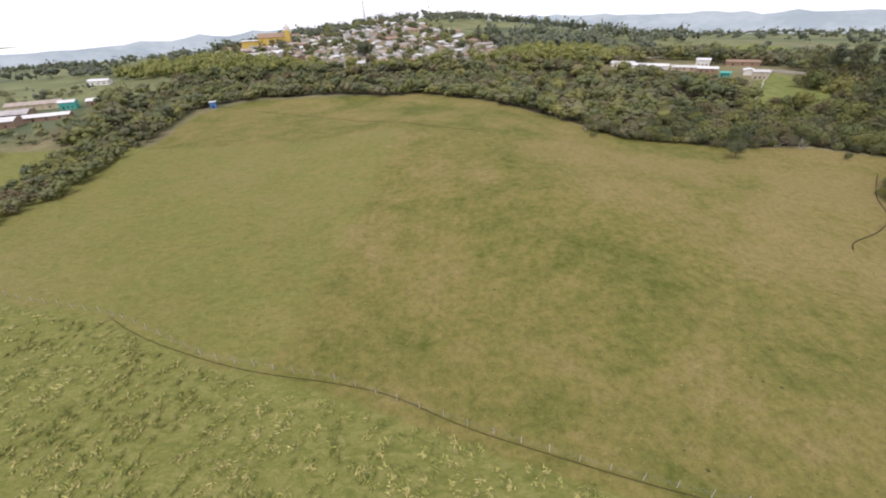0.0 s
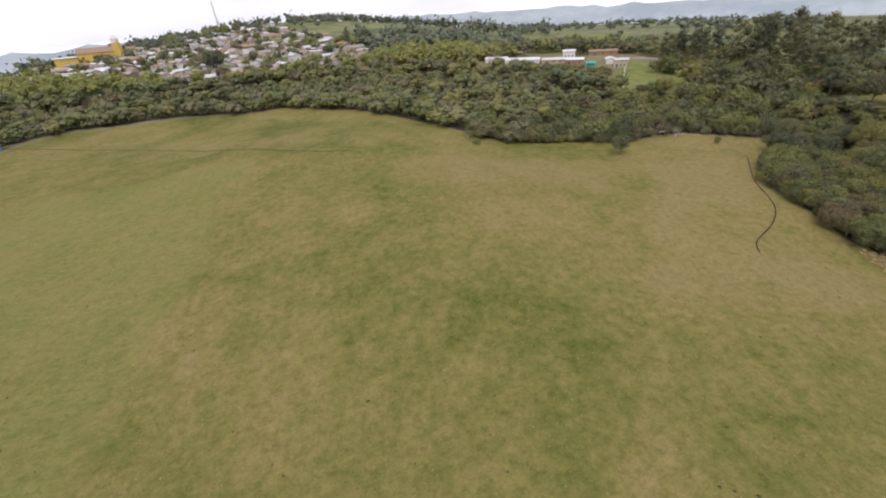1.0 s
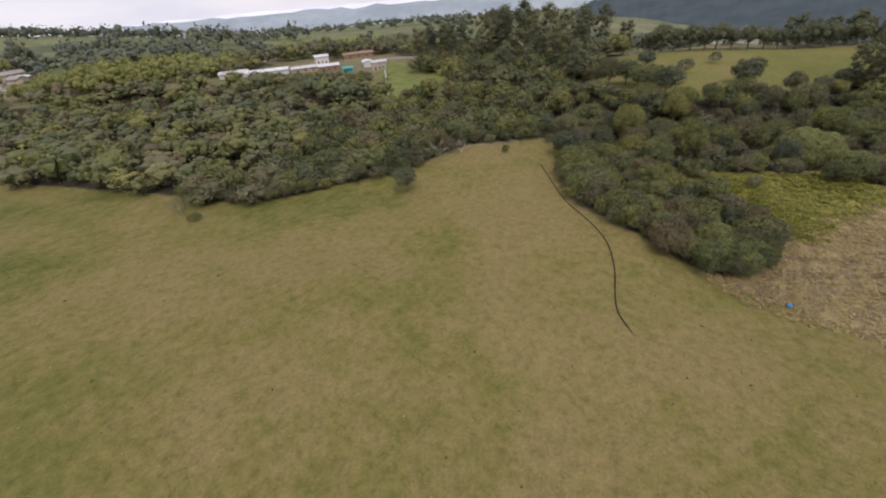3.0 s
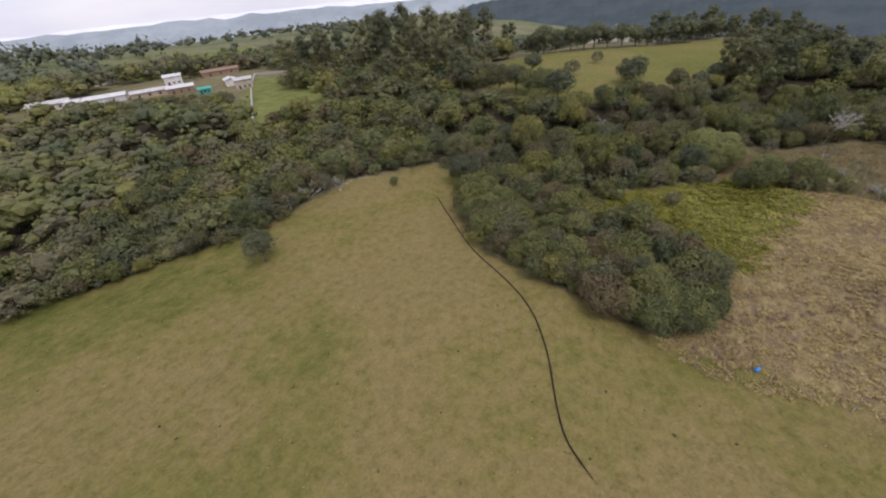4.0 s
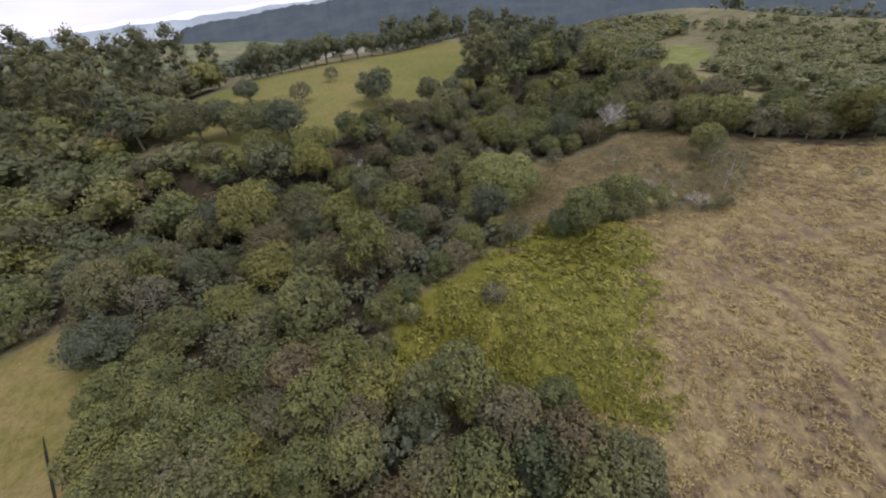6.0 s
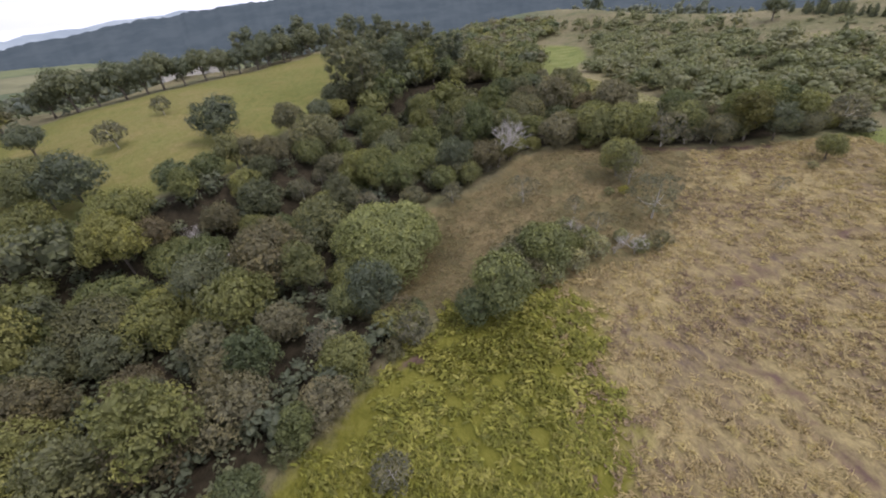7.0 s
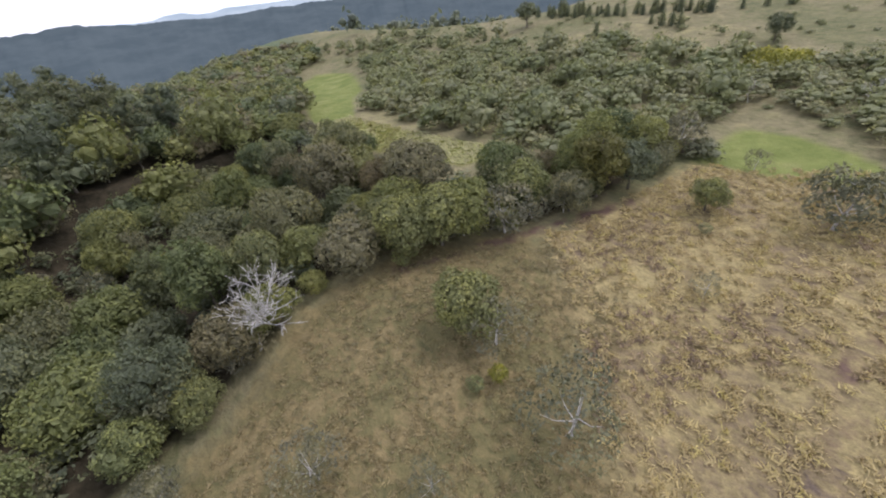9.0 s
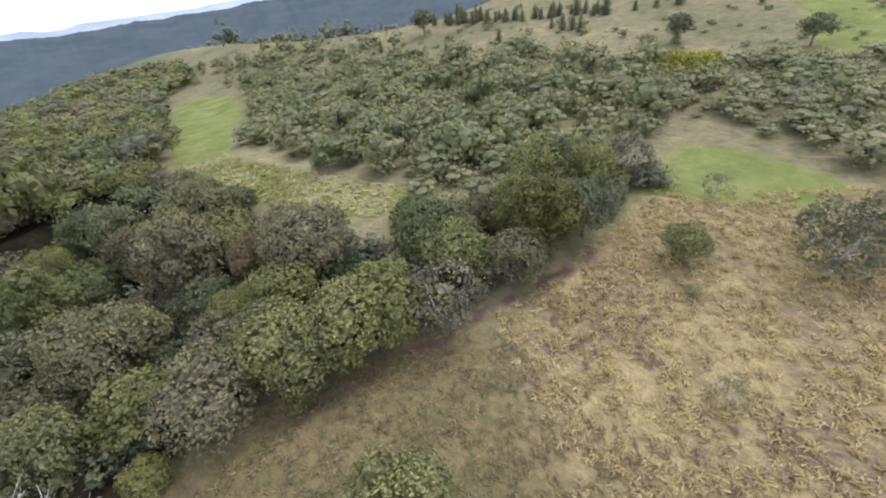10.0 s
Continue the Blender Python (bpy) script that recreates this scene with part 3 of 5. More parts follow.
def build_ground():
    xs, ys = spaced(-180, 300, 1.9, -4200, 4200), spaced(-70, 335, 1.9, -4200, 4200)
    gx, gy = np.meshgrid(xs, ys)
    x, y = gx.ravel(), gy.ravel()
    nx = len(xs)
    i = (np.arange(len(ys) - 1)[:, None] * nx + np.arange(nx - 1)).ravel()
    me = mesh_of("ground", np.stack([x, y, height(x, y)], 1), np.stack([i, i + 1, i + nx + 1, i + nx], 1), GROUND, True)

    def soft(d, w):
        return np.clip(0.5 + d / w, 0, 1)

    lush = np.max([inside(p, x, y) for p in (WALL_MEADOW, STRIP_MEADOW, SIDE_MEADOW, UP_MEADOW, HAMLET_MEADOW, NORTH_FIELD)], axis=0)
    country = np.clip((np.hypot(x - 130, y - 90) - 330) / 120, 0, 1) * np.clip((y + 0.35 * x + 20) / 120, 0, 1)
    west = np.clip(0.5 - (x + 10 - (y - 160) * 0.1) / 18, 0, 1) * np.clip((205 - y) / 20, 0, 1)
    zones = {
        "pasture": np.maximum(soft(inside(PASTURE, x, y) + 2.5, 3) * (1 - 0.52 * west), 0.52 * soft(inside(HILL_MEADOW, x, y), 6)),
        "worn": np.clip(mound(x, y, 135, 105, 1.0, 40, 55) + 0.3 * np.clip(0.5 - (x + 10 - (y - 160) * 0.1) / 14, 0, 1) * (y < 190) * (x < 60), 0, 1),
        "rough": np.maximum(np.maximum(west, soft(inside(ROUGH, x, y) + 4, 4)), np.maximum(soft(inside(HILL_MEADOW, x, y), 6), soft(inside(REED_STRIP, x, y), 5))),
        "country": country,
        "marsh": soft(inside(MARSH, x, y) + 1.5 + 1.6 * waves(x * 4, y * 4), 9),
        "dry": np.maximum(soft(np.maximum(inside(DRY, x, y), inside(BROWN_SLOPE, x, y)), 10), -1.0),
        "lush": soft(lush, 6),
        "slope": soft(inside(BROWN_SLOPE, x, y), 12),
        "trail": np.max([np.clip(0.70 - near_line(p, x, y) / 2.4, 0, 1) for p in TRAILS], axis=0),
        # litter zone carries the painted shade of the wood's floor
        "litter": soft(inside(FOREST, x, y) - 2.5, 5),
    }
    for name, v in zones.items():
        me.attributes.new(name, "FLOAT", "POINT").data.foreach_set("value", v.astype(np.float32))
    return tagged(new("ground", me), "grazed hill pasture, marsh and dry reed ground", "ground", "", "structure")


build_ground()

# ---- distance: ridges and plains in haze, put into colour and glow ----
def ridge(name, dist, a0, a1, top, wob, material, label, foot=-220, run=420, rows=3, rough=0.0):
    """A far ridge round the place from bearing a0 to a1 (degrees from north); top(bearing) is its height."""
    n = 200 if not rough else 420
    verts, faces = [], []
    for i in range(n + 1):
        a = a0 + (a1 - a0) * i / n
        r = radians(a)
        h = top(a) + wob * (noise.noise((a * 0.35, dist * 0.01, 0)) + 0.5 * noise.noise((a * 1.3, dist * 0.01, 3)) + 0.25 * noise.noise((a * 5, dist * 0.01, 7)))
        for k in range(rows + 1):
            t = k / (rows - 1)
            d, z = (dist + run * t, foot + (h - foot) * t ** 0.8) if k < rows else (dist + run * 2.2, foot)
            z += rough * noise.noise((a * 2.1, t * 23, 5)) * (k < rows)
            verts.append((100 + math.sin(r) * d, 80 + math.cos(r) * d, z))
    w = rows + 1
    for i in range(n):
        for k in range(rows):
            b = i * w + k
            faces.append((b, b + 1, b + w + 1, b + w))
    ob = new(name, mesh_of(name, verts, faces, material, True))
    return tagged(ob, label, "backdrop", "", "structure")


def steps(points):
    xs, ys = [p[0] for p in points], [p[1] for p in points]
    return lambda a: float(np.interp(a, xs, ys))


# haze is painted: paler, bluer and more glowing the farther the ridge
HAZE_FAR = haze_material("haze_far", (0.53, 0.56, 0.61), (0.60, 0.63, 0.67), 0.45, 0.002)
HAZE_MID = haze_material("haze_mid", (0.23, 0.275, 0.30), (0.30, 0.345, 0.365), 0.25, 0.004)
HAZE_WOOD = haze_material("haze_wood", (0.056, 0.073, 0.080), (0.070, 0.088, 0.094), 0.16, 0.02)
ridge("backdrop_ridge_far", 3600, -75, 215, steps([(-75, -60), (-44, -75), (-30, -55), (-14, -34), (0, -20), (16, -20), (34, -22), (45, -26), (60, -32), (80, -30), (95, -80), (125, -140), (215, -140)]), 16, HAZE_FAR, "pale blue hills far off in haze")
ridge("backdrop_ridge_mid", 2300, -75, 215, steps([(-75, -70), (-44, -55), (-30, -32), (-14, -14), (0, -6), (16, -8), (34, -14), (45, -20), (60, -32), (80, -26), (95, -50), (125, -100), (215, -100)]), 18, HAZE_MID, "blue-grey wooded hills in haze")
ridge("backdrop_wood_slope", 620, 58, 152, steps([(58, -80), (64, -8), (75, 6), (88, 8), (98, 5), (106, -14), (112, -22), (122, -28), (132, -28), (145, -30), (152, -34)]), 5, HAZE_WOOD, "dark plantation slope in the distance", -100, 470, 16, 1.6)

# ---- trees near by ----
for seed, (key, wide, high, foot, n, lump, leaf, count) in enumerate((
    ("broad_a", 8, 8, 0.6, 12, 0.44, LEAF, 1700), ("broad_b", 7, 6.2, 0.1, 10, 0.46, LEAF, 1400), ("broad_c", 9.5, 9.6, 1.6, 17, 0.38, LEAF, 2600),
    ("broad_d", 6, 9.5, 1.2, 11, 0.46, LEAF, 1300), ("broad_e", 9.5, 6.8, 0.1, 13, 0.42, LEAF, 1900), ("dark_a", 8.5, 9.5, 1.0, 13, 0.42, LEAF_DARK, 1700),
)):
    tree_kind(key, dome_lobes(11 + seed, wide, high, foot, n, lump), int(count * 1.45), 0.145, leaf, BARK, 0.2, high * 0.8, heart=0.4, core=0.5)
tree_kind("willow_a", dome_lobes(17, 14, 12.5, 0.3, 26, 0.34), 14000, 0.14, LEAF_WILLOW, BARK, 0.35, 10.0, hang=0.9, heart=0.36, core=0.6)
tree_kind("fresh_a", dome_lobes(27, 7, 7, 0.5, 13, 0.44), 2600, 0.135, LEAF_FRESH, BARK, 0.2, 6.0, heart=0.36, core=0.55)
tree_kind("olive_a", dome_lobes(28, 6.5, 8.5, 0.4, 18, 0.36), 2800, 0.14, LEAF_OLIVE, BARK, 0.2, 8.0, heart=0.36, core=0.6)
tree_kind("yellow_a", dome_lobes(18, 4.5, 5, 0.8, 9, 0.5), 800, 0.18, LEAF_YELLOW, BARK, 0.13, 4.2)
tree_kind("grey_a", dome_lobes(19, 5.5, 5, 0.4, 14, 0.40), 1400, 0.15, LEAF_GREY, BARK_PALE, 0.12, 4.4, heart=0.1)
tree_kind("bush_a", dome_lobes(20, 3.6, 3.0, 0.1, 9, 0.5), 650, 0.14, LEAF_SCRUB, BARK, 0.08, 2.4)
tree_kind("bush_b", dome_lobes(21, 4.4, 3.4, 0.1, 11, 0.46), 800, 0.15, LEAF, BARK, 0.09, 2.8)
tree_kind("thin_a", dome_lobes(29, 4.2, 3.8, 0.3, 10, 0.40), 1300, 0.085, LEAF_GREY, BARK_PALE, 0.07, 3.4, heart=0.0)
tree_kind("tall_a", tall_lobes(22, 13, 30, 12, 13), 1100, 0.36, LEAF_TALL, BARK, 0.42, 29, heart=0.2, core=0.74)
tree_kind("tall_b", tall_lobes(23, 12, 27, 10, 12), 1100, 0.36, LEAF_TALL, BARK, 0.40, 26, heart=0.2, core=0.74)
tree_kind("tall_c", tall_lobes(24, 13, 24, 8, 12), 1100, 0.36, LEAF_DARK, BARK, 0.42, 23, heart=0.2, core=0.74)
tree_kind("parkland_a", dome_lobes(30, 11, 11, 3.0, 14, 0.42), 1300, 0.28, LEAF_DARK, BARK, 0.35, 8, heart=0.2, core=0.72)
tree_kind("cypress_a", [((0, 0, 0.6 + 0.75 * i), (1.7 - 0.18 * i,) * 3) for i in range(8)], 500, 0.24, LEAF_DARK, BARK, 0.15, 6, heart=0.0, core=0.7)
tree_kind("bamboo_a", [((math.cos(i * 2.4) * (0.8 + 0.12 * i), math.sin(i * 2.4) * (0.8 + 0.12 * i), 3.5 + (i * 37 % 11) * 0.55), (1.3, 1.3, 1.9)) for i in range(16)], 1100, 0.42, LEAF_BAMBOO, BARK, 0.12, 8, long=1.6)

rng = np.random.default_rng(5)
FOREST_LABEL = {
    "broad_a": "dense olive-green broadleaf tree in the gully wood",
    "broad_b": "low rounded broadleaf tree with matted grey-green crown",
    "broad_c": "spreading broadleaf tree with lumpy green crown",
    "broad_d": "narrow upright broadleaf tree among the wood",
    "broad_e": "flat-topped spreading tree in the gully wood",
    "dark_a": "dark green broadleaf tree in the gully wood",
    "grey_a": "thin grey-leaved tree at the wood's edge",
    "yellow_a": "small yellow-green tree standing in the wood",
}
fx, fy = scatter(rng, FOREST, 7.3, 0.5)
thin = (np.hypot(fx - 190, fy - 60) < 175) | (rng.random(len(fx)) < 0.68)
fx, fy = fx[thin], fy[thin]
depth = inside(FOREST, fx, fy)
outside = inside([(135, 72), (137, 63), (144, 58), (156, 59), (165, 79), (172, 99), (176, 119), (168, 119), (156, 113), (147, 104)], fx, fy) < 0
rank = near_line([(150, 115), (190, 88), (222, 62), (246, 20)], fx, fy) - 12 * (depth < 8)
close = outside & (fx > 120) & (np.hypot(fx - 215.5, fy - 63) > 12) & (rank < 60)
close &= rank <= np.sort(rank[close])[min(225, close.sum() - 1)]
kinds = ["broad_a", "broad_b", "broad_c", "broad_d", "broad_e", "broad_a", "broad_b", "dark_a", "broad_e", "broad_b", "broad_d", "grey_a"]
for x, y, deep in zip(fx[close], fy[close], depth[close]):
    key = kinds[int(rng.integers(len(kinds)))]
    if deep < 6 and key == "broad_c":
        key = "broad_a"
    plant("tree", key, x, y, rng.uniform(0.62, 1.22) * min(1.0, 0.78 + deep * 0.02), rng.uniform(0, 6.28), FOREST_LABEL[key], "trees of the gully wood", 0.4, rng.uniform(0.85, 1.25))


def low_crowns(n, lobes, count, size, heart, core):
    return [crown(300 + i, [((c[0] / 8, c[1] / 8, c[2] / 8), tuple(q / 8 for q in r)) for c, r in dome_lobes(40 + i, 8, 8, 0.5, lobes, 0.5)], count, size, heart, core) for i in range(n)]


LOW_NEAR = low_crowns(9, 9, 380, 0.035, 0.36, 0.6)
LOW_SCRUB, LOW_UNDER = low_crowns(7, 7, 170, 0.044, 0.0, 0.62), low_crowns(6, 5, 80, 0.062, 0.3, 0.5)
LOW_MID, LOW_FAR, LOW_DIST = low_crowns(9, 8, 180, 0.046, 0.26, 0.66), low_crowns(7, 6, 64, 0.06, 0.0, 0.78), low_crowns(6, 3, 14, 0.11, 0.0, 0.75)


def clumps(xs, ys, w0, w1, tall0=0.8, tall1=1.15, sink=0.4):
    w = rng.uniform(w0, w1, len(xs))
    return list(zip(xs, ys, height(xs, ys) - sink, w, w * rng.uniform(tall0, tall1, len(xs)), rng.random(len(xs))))


rest = ~close & outside & (np.hypot(fx - 215.5, fy - 63) > 12)
near = rest & (np.hypot(fx - 190, fy - 60) < 170)
low = np.clip(0.45 + depth[near] * 0.035, 0.5, 1.0)
spots = [(x, y, z, w * (0.6 + 0.4 * k), h * k, t) for (x, y, z, w, h, t), k in zip(clumps(fx[near], fy[near], 5.5, 12.5, 0.7, 1.15), low)]
woodland("gully_wood", "thick mixed broadleaf wood filling the gully", spots, LOW_NEAR, LEAF)
woodland("village_wood", "mixed broadleaf wood below the village", clumps(fx[rest & ~near], fy[rest & ~near], 7.0, 14.0, 0.55, 1.0), LOW_FAR, LEAF)

# low trees and shrubs that close the wood's edge down to the ground
def along(line, step):
    """Places at even steps along a line, with the way it runs."""
    out, carry = [], 0.0
    for (ax, ay), (bx_, by_) in zip(line, line[1:]):
        d = math.hypot(bx_ - ax, by_ - ay)
        t = carry
        while t < d:
            out.append((ax + (bx_ - ax) * t / d, ay + (by_ - ay) * t / d, math.atan2(by_ - ay, bx_ - ax)))
            t += step
        carry = t - d
    return out


EDGE = FOREST[7:18]
for x, y, a in along(EDGE, 5.4):
    k = 2.2 + rng.uniform(-0.6, 0.8)
    key = ("broad_b", "bush_b", "broad_a", "bush_a", "broad_b", "grey_a")[int(rng.integers(6))]
    s = rng.uniform(0.5, 0.75) if key in ("broad_a", "broad_b") else rng.uniform(0.85, 1.2)
    plant("edge_tree", key, x - math.sin(a) * k, y + math.cos(a) * k, s, rng.uniform(0, 6.28), "low leafy tree closing the wood's edge", "edge of the gully wood", 0.3)
for x, y, a in along(FOREST[26:34], 5.4):
    k = 2.2 + rng.uniform(-0.6, 0.8)
    key = ("broad_b", "fresh_a", "broad_a", "bush_b", "grey_a")[int(rng.integers(5))]
    plant("edge_tree", key, x - math.sin(a) * k, y + math.cos(a) * k, rng.uniform(0.5, 0.8), rng.uniform(0, 6.28), "low leafy tree closing the wood's edge", "edge of the gully wood", 0.3)
for x, y, a in along(FOREST[22:28], 4.8):
    k = 1.6 + rng.uniform(-0.6, 0.6)
    key = ("broad_b", "broad_a", "bush_b", "fresh_a")[int(rng.integers(4))]
    plant("edge_tree", key, x - math.sin(a) * k, y + math.cos(a) * k, rng.uniform(0.55, 0.8), rng.uniform(0, 6.28), "low leafy tree closing the wood's edge by the marsh", "edge of the gully wood", 0.3)
ux, uy = scatter(rng, FOREST, 4.6, 0.5)
under = (near_line([(120, 165), (150, 115), (190, 88), (222, 62), (246, 20)], ux, uy) < 48) & (inside(FOREST, ux, uy) > 3)
woodland("understorey", "dark shrubs filling the gaps under the gully trees", clumps(ux[under], uy[under], 2.8, 5.0, 0.6, 0.95), LOW_UNDER, LEAF_DARK)

# ---- the thick clump between pasture and marsh ----
CLUMP = [(138, 71), (140, 65), (146.5, 61), (156, 62), (164, 80), (171, 100), (175, 118), (168, 117), (157, 111.5), (150, 103.5), (145, 94.5), (141, 84)]
kx, ky = scatter(rng, CLUMP, 4.8, 0.4)
for x, y in zip(kx, ky):
    key = ("broad_b", "broad_e", "broad_a", "broad_b", "fresh_a")[int(rng.integers(5))]
    plant("tree", key, x, y, rng.uniform(0.72, 0.98), rng.uniform(0, 6.28), "dense olive-green tree of the clump beside the ditch", "clump beside the ditch", 0.3)

for x, y, a in along(CLUMP[7:] + CLUMP[:4], 4.2):
    key = ("broad_b", "bush_b", "broad_a", "fresh_a")[int(rng.integers(4))]
    plant("edge_tree", key, x - math.sin(a) * 0.6, y + math.cos(a) * 0.6, rng.uniform(0.62, 0.85), rng.uniform(0, 6.28), "leafy tree closing the clump's edge", "clump beside the ditch", 0.3)

# ---- trees that stand by themselves ----
plant("lone_tree", "dark_a", 124.2, 143, 0.78, 0.4, "single small dark round tree on the pasture's brow")
plant("round_shrub", "bush_b", 77, 173, 0.72, 1.0, "small dark green shrub on the pasture")
plant("grey_shrub", "thin_a", 76, 181, 1.1, 1.0, "thin grey shrub on the pasture beside the wood")
plant("small_tree", "fresh_a", 167, 139.5, 0.36, 2.0, "small tree at the narrow end of the pasture")
plant("willow_tree", "willow_a", 215.5, 63, 1.15, 0.3, "large pale green tree with hanging foliage to the ground", tall=0.8)
plant("round_tree", "dark_a", 274.5, 93, 1.35, 0.3, "large dark round tree at the meadow's foot", "", 2.2)
plant("yellow_tree", "yellow_a", 149, 172, 1.05, 0.2, "bright yellow-green tree in the gully wood", tall=1.25)
for i, (x, y) in enumerate(((259, 152), (256, 144), (259, 137), (255, 130), (252, 123), (249, 116))):
    plant("tree", ("broad_a", "broad_c", "dark_a")[i % 3], x, y, 1.15 + 0.1 * (i % 2), i * 1.7, "tall grey-green tree at the hill meadow's lower edge", "trees of the gully wood", 0.4)
for x, y, key, size, turn, text in (
    (194.5, 52.5, "fresh_a", 1.1, 0.5, "grey-green tree beside the marsh"),
    (199, 44.5, "fresh_a", 0.95, 1.4, "olive-green tree in the field hedge"),
    (196.5, 47.5, "broad_b", 0.62, 0.4, "low olive tree in the field hedge"),
    (201.5, 45, "bush_b", 1.2, 2.1, "thick green shrub in the field hedge"),
    (196, 45, "bush_a", 1.15, 1.1, "olive shrub in the field hedge"),
    (200, 39.5, "broad_b", 0.55, 2.7, "low olive tree in the field hedge"),
    (198.3, 36.5, "bush_a", 1.0, 0.6, "olive shrub in the field hedge"),
    (203, 43, "broad_d", 0.5, 1.8, "small upright tree in the field hedge"),
    (193.5, 56, "broad_b", 0.7, 2.5, "grey-green shrub beside the marsh"),
    (200.5, 48.5, "bush_b", 1.3, 0.5, "thick shrub in the field hedge"),
    (202, 41.5, "bush_b", 1.15, 2.9, "thick green shrub in the field hedge"),
    (197, 41, "bush_a", 1.0, 0.3, "olive shrub in the field hedge"),
    (201, 36, "bush_a", 0.9, 1.9, "olive shrub in the field hedge"),
    (205, 37, "bush_a", 0.75, 2.4, "low olive shrub in the field hedge"),
    (197, 30, "bush_a", 0.7, 2.9, "low olive shrub in the field hedge"),
    (203, 33, "thin_a", 0.9, 0.9, "thin dry shrub in the field hedge"),
    (203.5, 45, "bush_b", 1.1, 0.8, "dense green shrub in the field hedge"),
    (202, 40, "bush_b", 0.9, 2.2, "dark shrub in the field hedge"),
    (197, 27, "bush_b", 0.75, 0.2, "dark green shrub at the hedge's end"),
    (200, 31, "bush_a", 0.6, 1.2, "low shrub beside a fallen branch"),
    (217, 19, "fresh_a", 1.0, 0.9, "pale green shrubby tree on the brown slope"),
    (213.5, 19, "thin_a", 1.5, 2.6, "thin grey shrub on the brown slope"),
    (217, 38, "thin_a", 1.25, 0.4, "thin grey leafless shrub on the brown slope"),
    (203.5, 22.5, "thin_a", 1.9, 1.1, "thin grey twiggy shrub at the field edge"),
    (209, 33, "thin_a", 0.8, 2.1, "thin dry shrub among brown grass"),
    (212, 24, "bush_a", 0.45, 2.0, "low green shrub on the brown slope"),
    (211, 22, "yellow_a", 0.34, 0.1, "small yellow-leaved shrub in dry grass"),
    (227, 48, "grey_a", 0.75, 1.9, "rounded grey-green tree at the wood's edge"),
    (224, 2.5, "grey_a", 1.35, 0.6, "grey-green tree with pale stems at the wood's edge"),
    (218, -12, "olive_a", 1.12, 0.2, "dark rounded olive tree at the wood's edge"),
    (231, 15, "bush_b", 0.7, 0.3, "green shrub at the wood's edge"),
    (229.5, 9.5, "fresh_a", 1.2, 2.0, "leafy green tree over bare red soil"),
    (232.8, 13, "fresh_a", 1.15, 0.6, "leafy green tree over bare red soil"),
    (228, 5.5, "broad_a", 1.0, 2.9, "leafy green tree in the hedge row"),
    (236.5, 19, "broad_e", 0.95, 1.1, "leafy green tree in the hedge row"),
    (225.5, -3.5, "fresh_a", 1.05, 1.6, "spreading green tree in the hedge row"),
    (221, -18, "broad_b", 1.0, 2.2, "grey-green tree in the hedge row"),
    (217, -25, "broad_a", 0.9, 0.1, "grey-green tree in the hedge row"),
    (213, -31, "grey_a", 1.2, 1.2, "grey tree at the hedge row's end"),
    (220, -6, "thin_a", 1.0, 0.8, "silver-grey shrub between two trees"),
    (204.5, -15, "fresh_a", 0.62, 1.0, "bright green shrub standing in dry grass"),
    (203, -10, "bush_a", 0.42, 1.5, "small green bush in dry grass"),
    (192, -18, "grey_a", 1.4, 2.0, "broad grey-green bush standing in dry grass"),
    (187, -24, "grey_a", 1.2, 2.8, "grey-green bush beside the side meadow"),
    (200, 1, "thin_a", 0.7, 0.7, "small bare grey bush in dry grass"),
    (202, -29, "thin_a", 0.8, 1.7, "thin young tree on the green meadow"),
    (179, 70, "grey_a", 0.62, 0.1, "small grey-green tree in the marsh"),
    (177, 82, "bush_a", 0.8, 0.9, "low shrub at the marsh's edge"),
    (281, 119, "grey_a", 1.3, 0.4, "grey tree on the hill meadow"),
    (284, 138, "parkland_a", 0.75, 1.4, "round tree on the hill meadow"),
    (305, 113, "grey_a", 1.0, 2.4, "small bare tree on the hill meadow"),
    (292, 50, "fresh_a", 1.1, 0.9, "pale green tree before the tall grove"),
    (187, -94, "parkland_a", 0.55, 0.3, "dark tree on the dry upland"),
    (297, -116, "parkland_a", 0.75, 1.3, "dark round tree on the dry upland"),
    (213, -101, "dark_a", 0.7, 1.3, "dark tree on the dry upland"),
    (268, 395, "parkland_a", 1.3, 0.3, "large dark tree above the hamlet"),
    (60, 560, "cypress_a", 3.4, 0.3, "tall dark tree between the houses"),
    (80, 560, "parkland_a", 1.6, 1.3, "large round tree between the houses"),
    (-72, 470, "parkland_a", 1.7, 0.1, "large round brownish tree between the houses"),
):
    plant("tree" if size * 5 > 3.6 else "shrub", key, x, y, size, turn, text)
for x, y, s in ((208, -76, 0.75), (205, -79, 0.65), (212, -79, 0.7), (293, -53, 0.6), (291, -56, 0.5)):
    plant("bamboo_shrub", "yellow_a", x, y, s * 2.0, x * 1.3, "bright yellow-green bamboo clump on the upland scrub", "yellow bamboo clumps", 1.3, 0.8)

tx = [(314, -88), (317, -91), (319, -87), (311, -106), (274, -95), (277, -96), (271, -93), (243, -116), (246, -116), (240, -114), (250, -118), (300, -100), (262, -103), (286, -128), (280, -129), (273, -130), (267, -129), (292, -127), (260, -131), (254, -132), (228, -134), (222, -136), (216, -137)]
for i, (x, y) in enumerate(tx):
    plant("cypress_tree", "cypress_a", x, y, 0.5 + 0.07 * (i % 5), i * 1.1, "small dark conical tree on the dry upland", "dark trees on the upland")

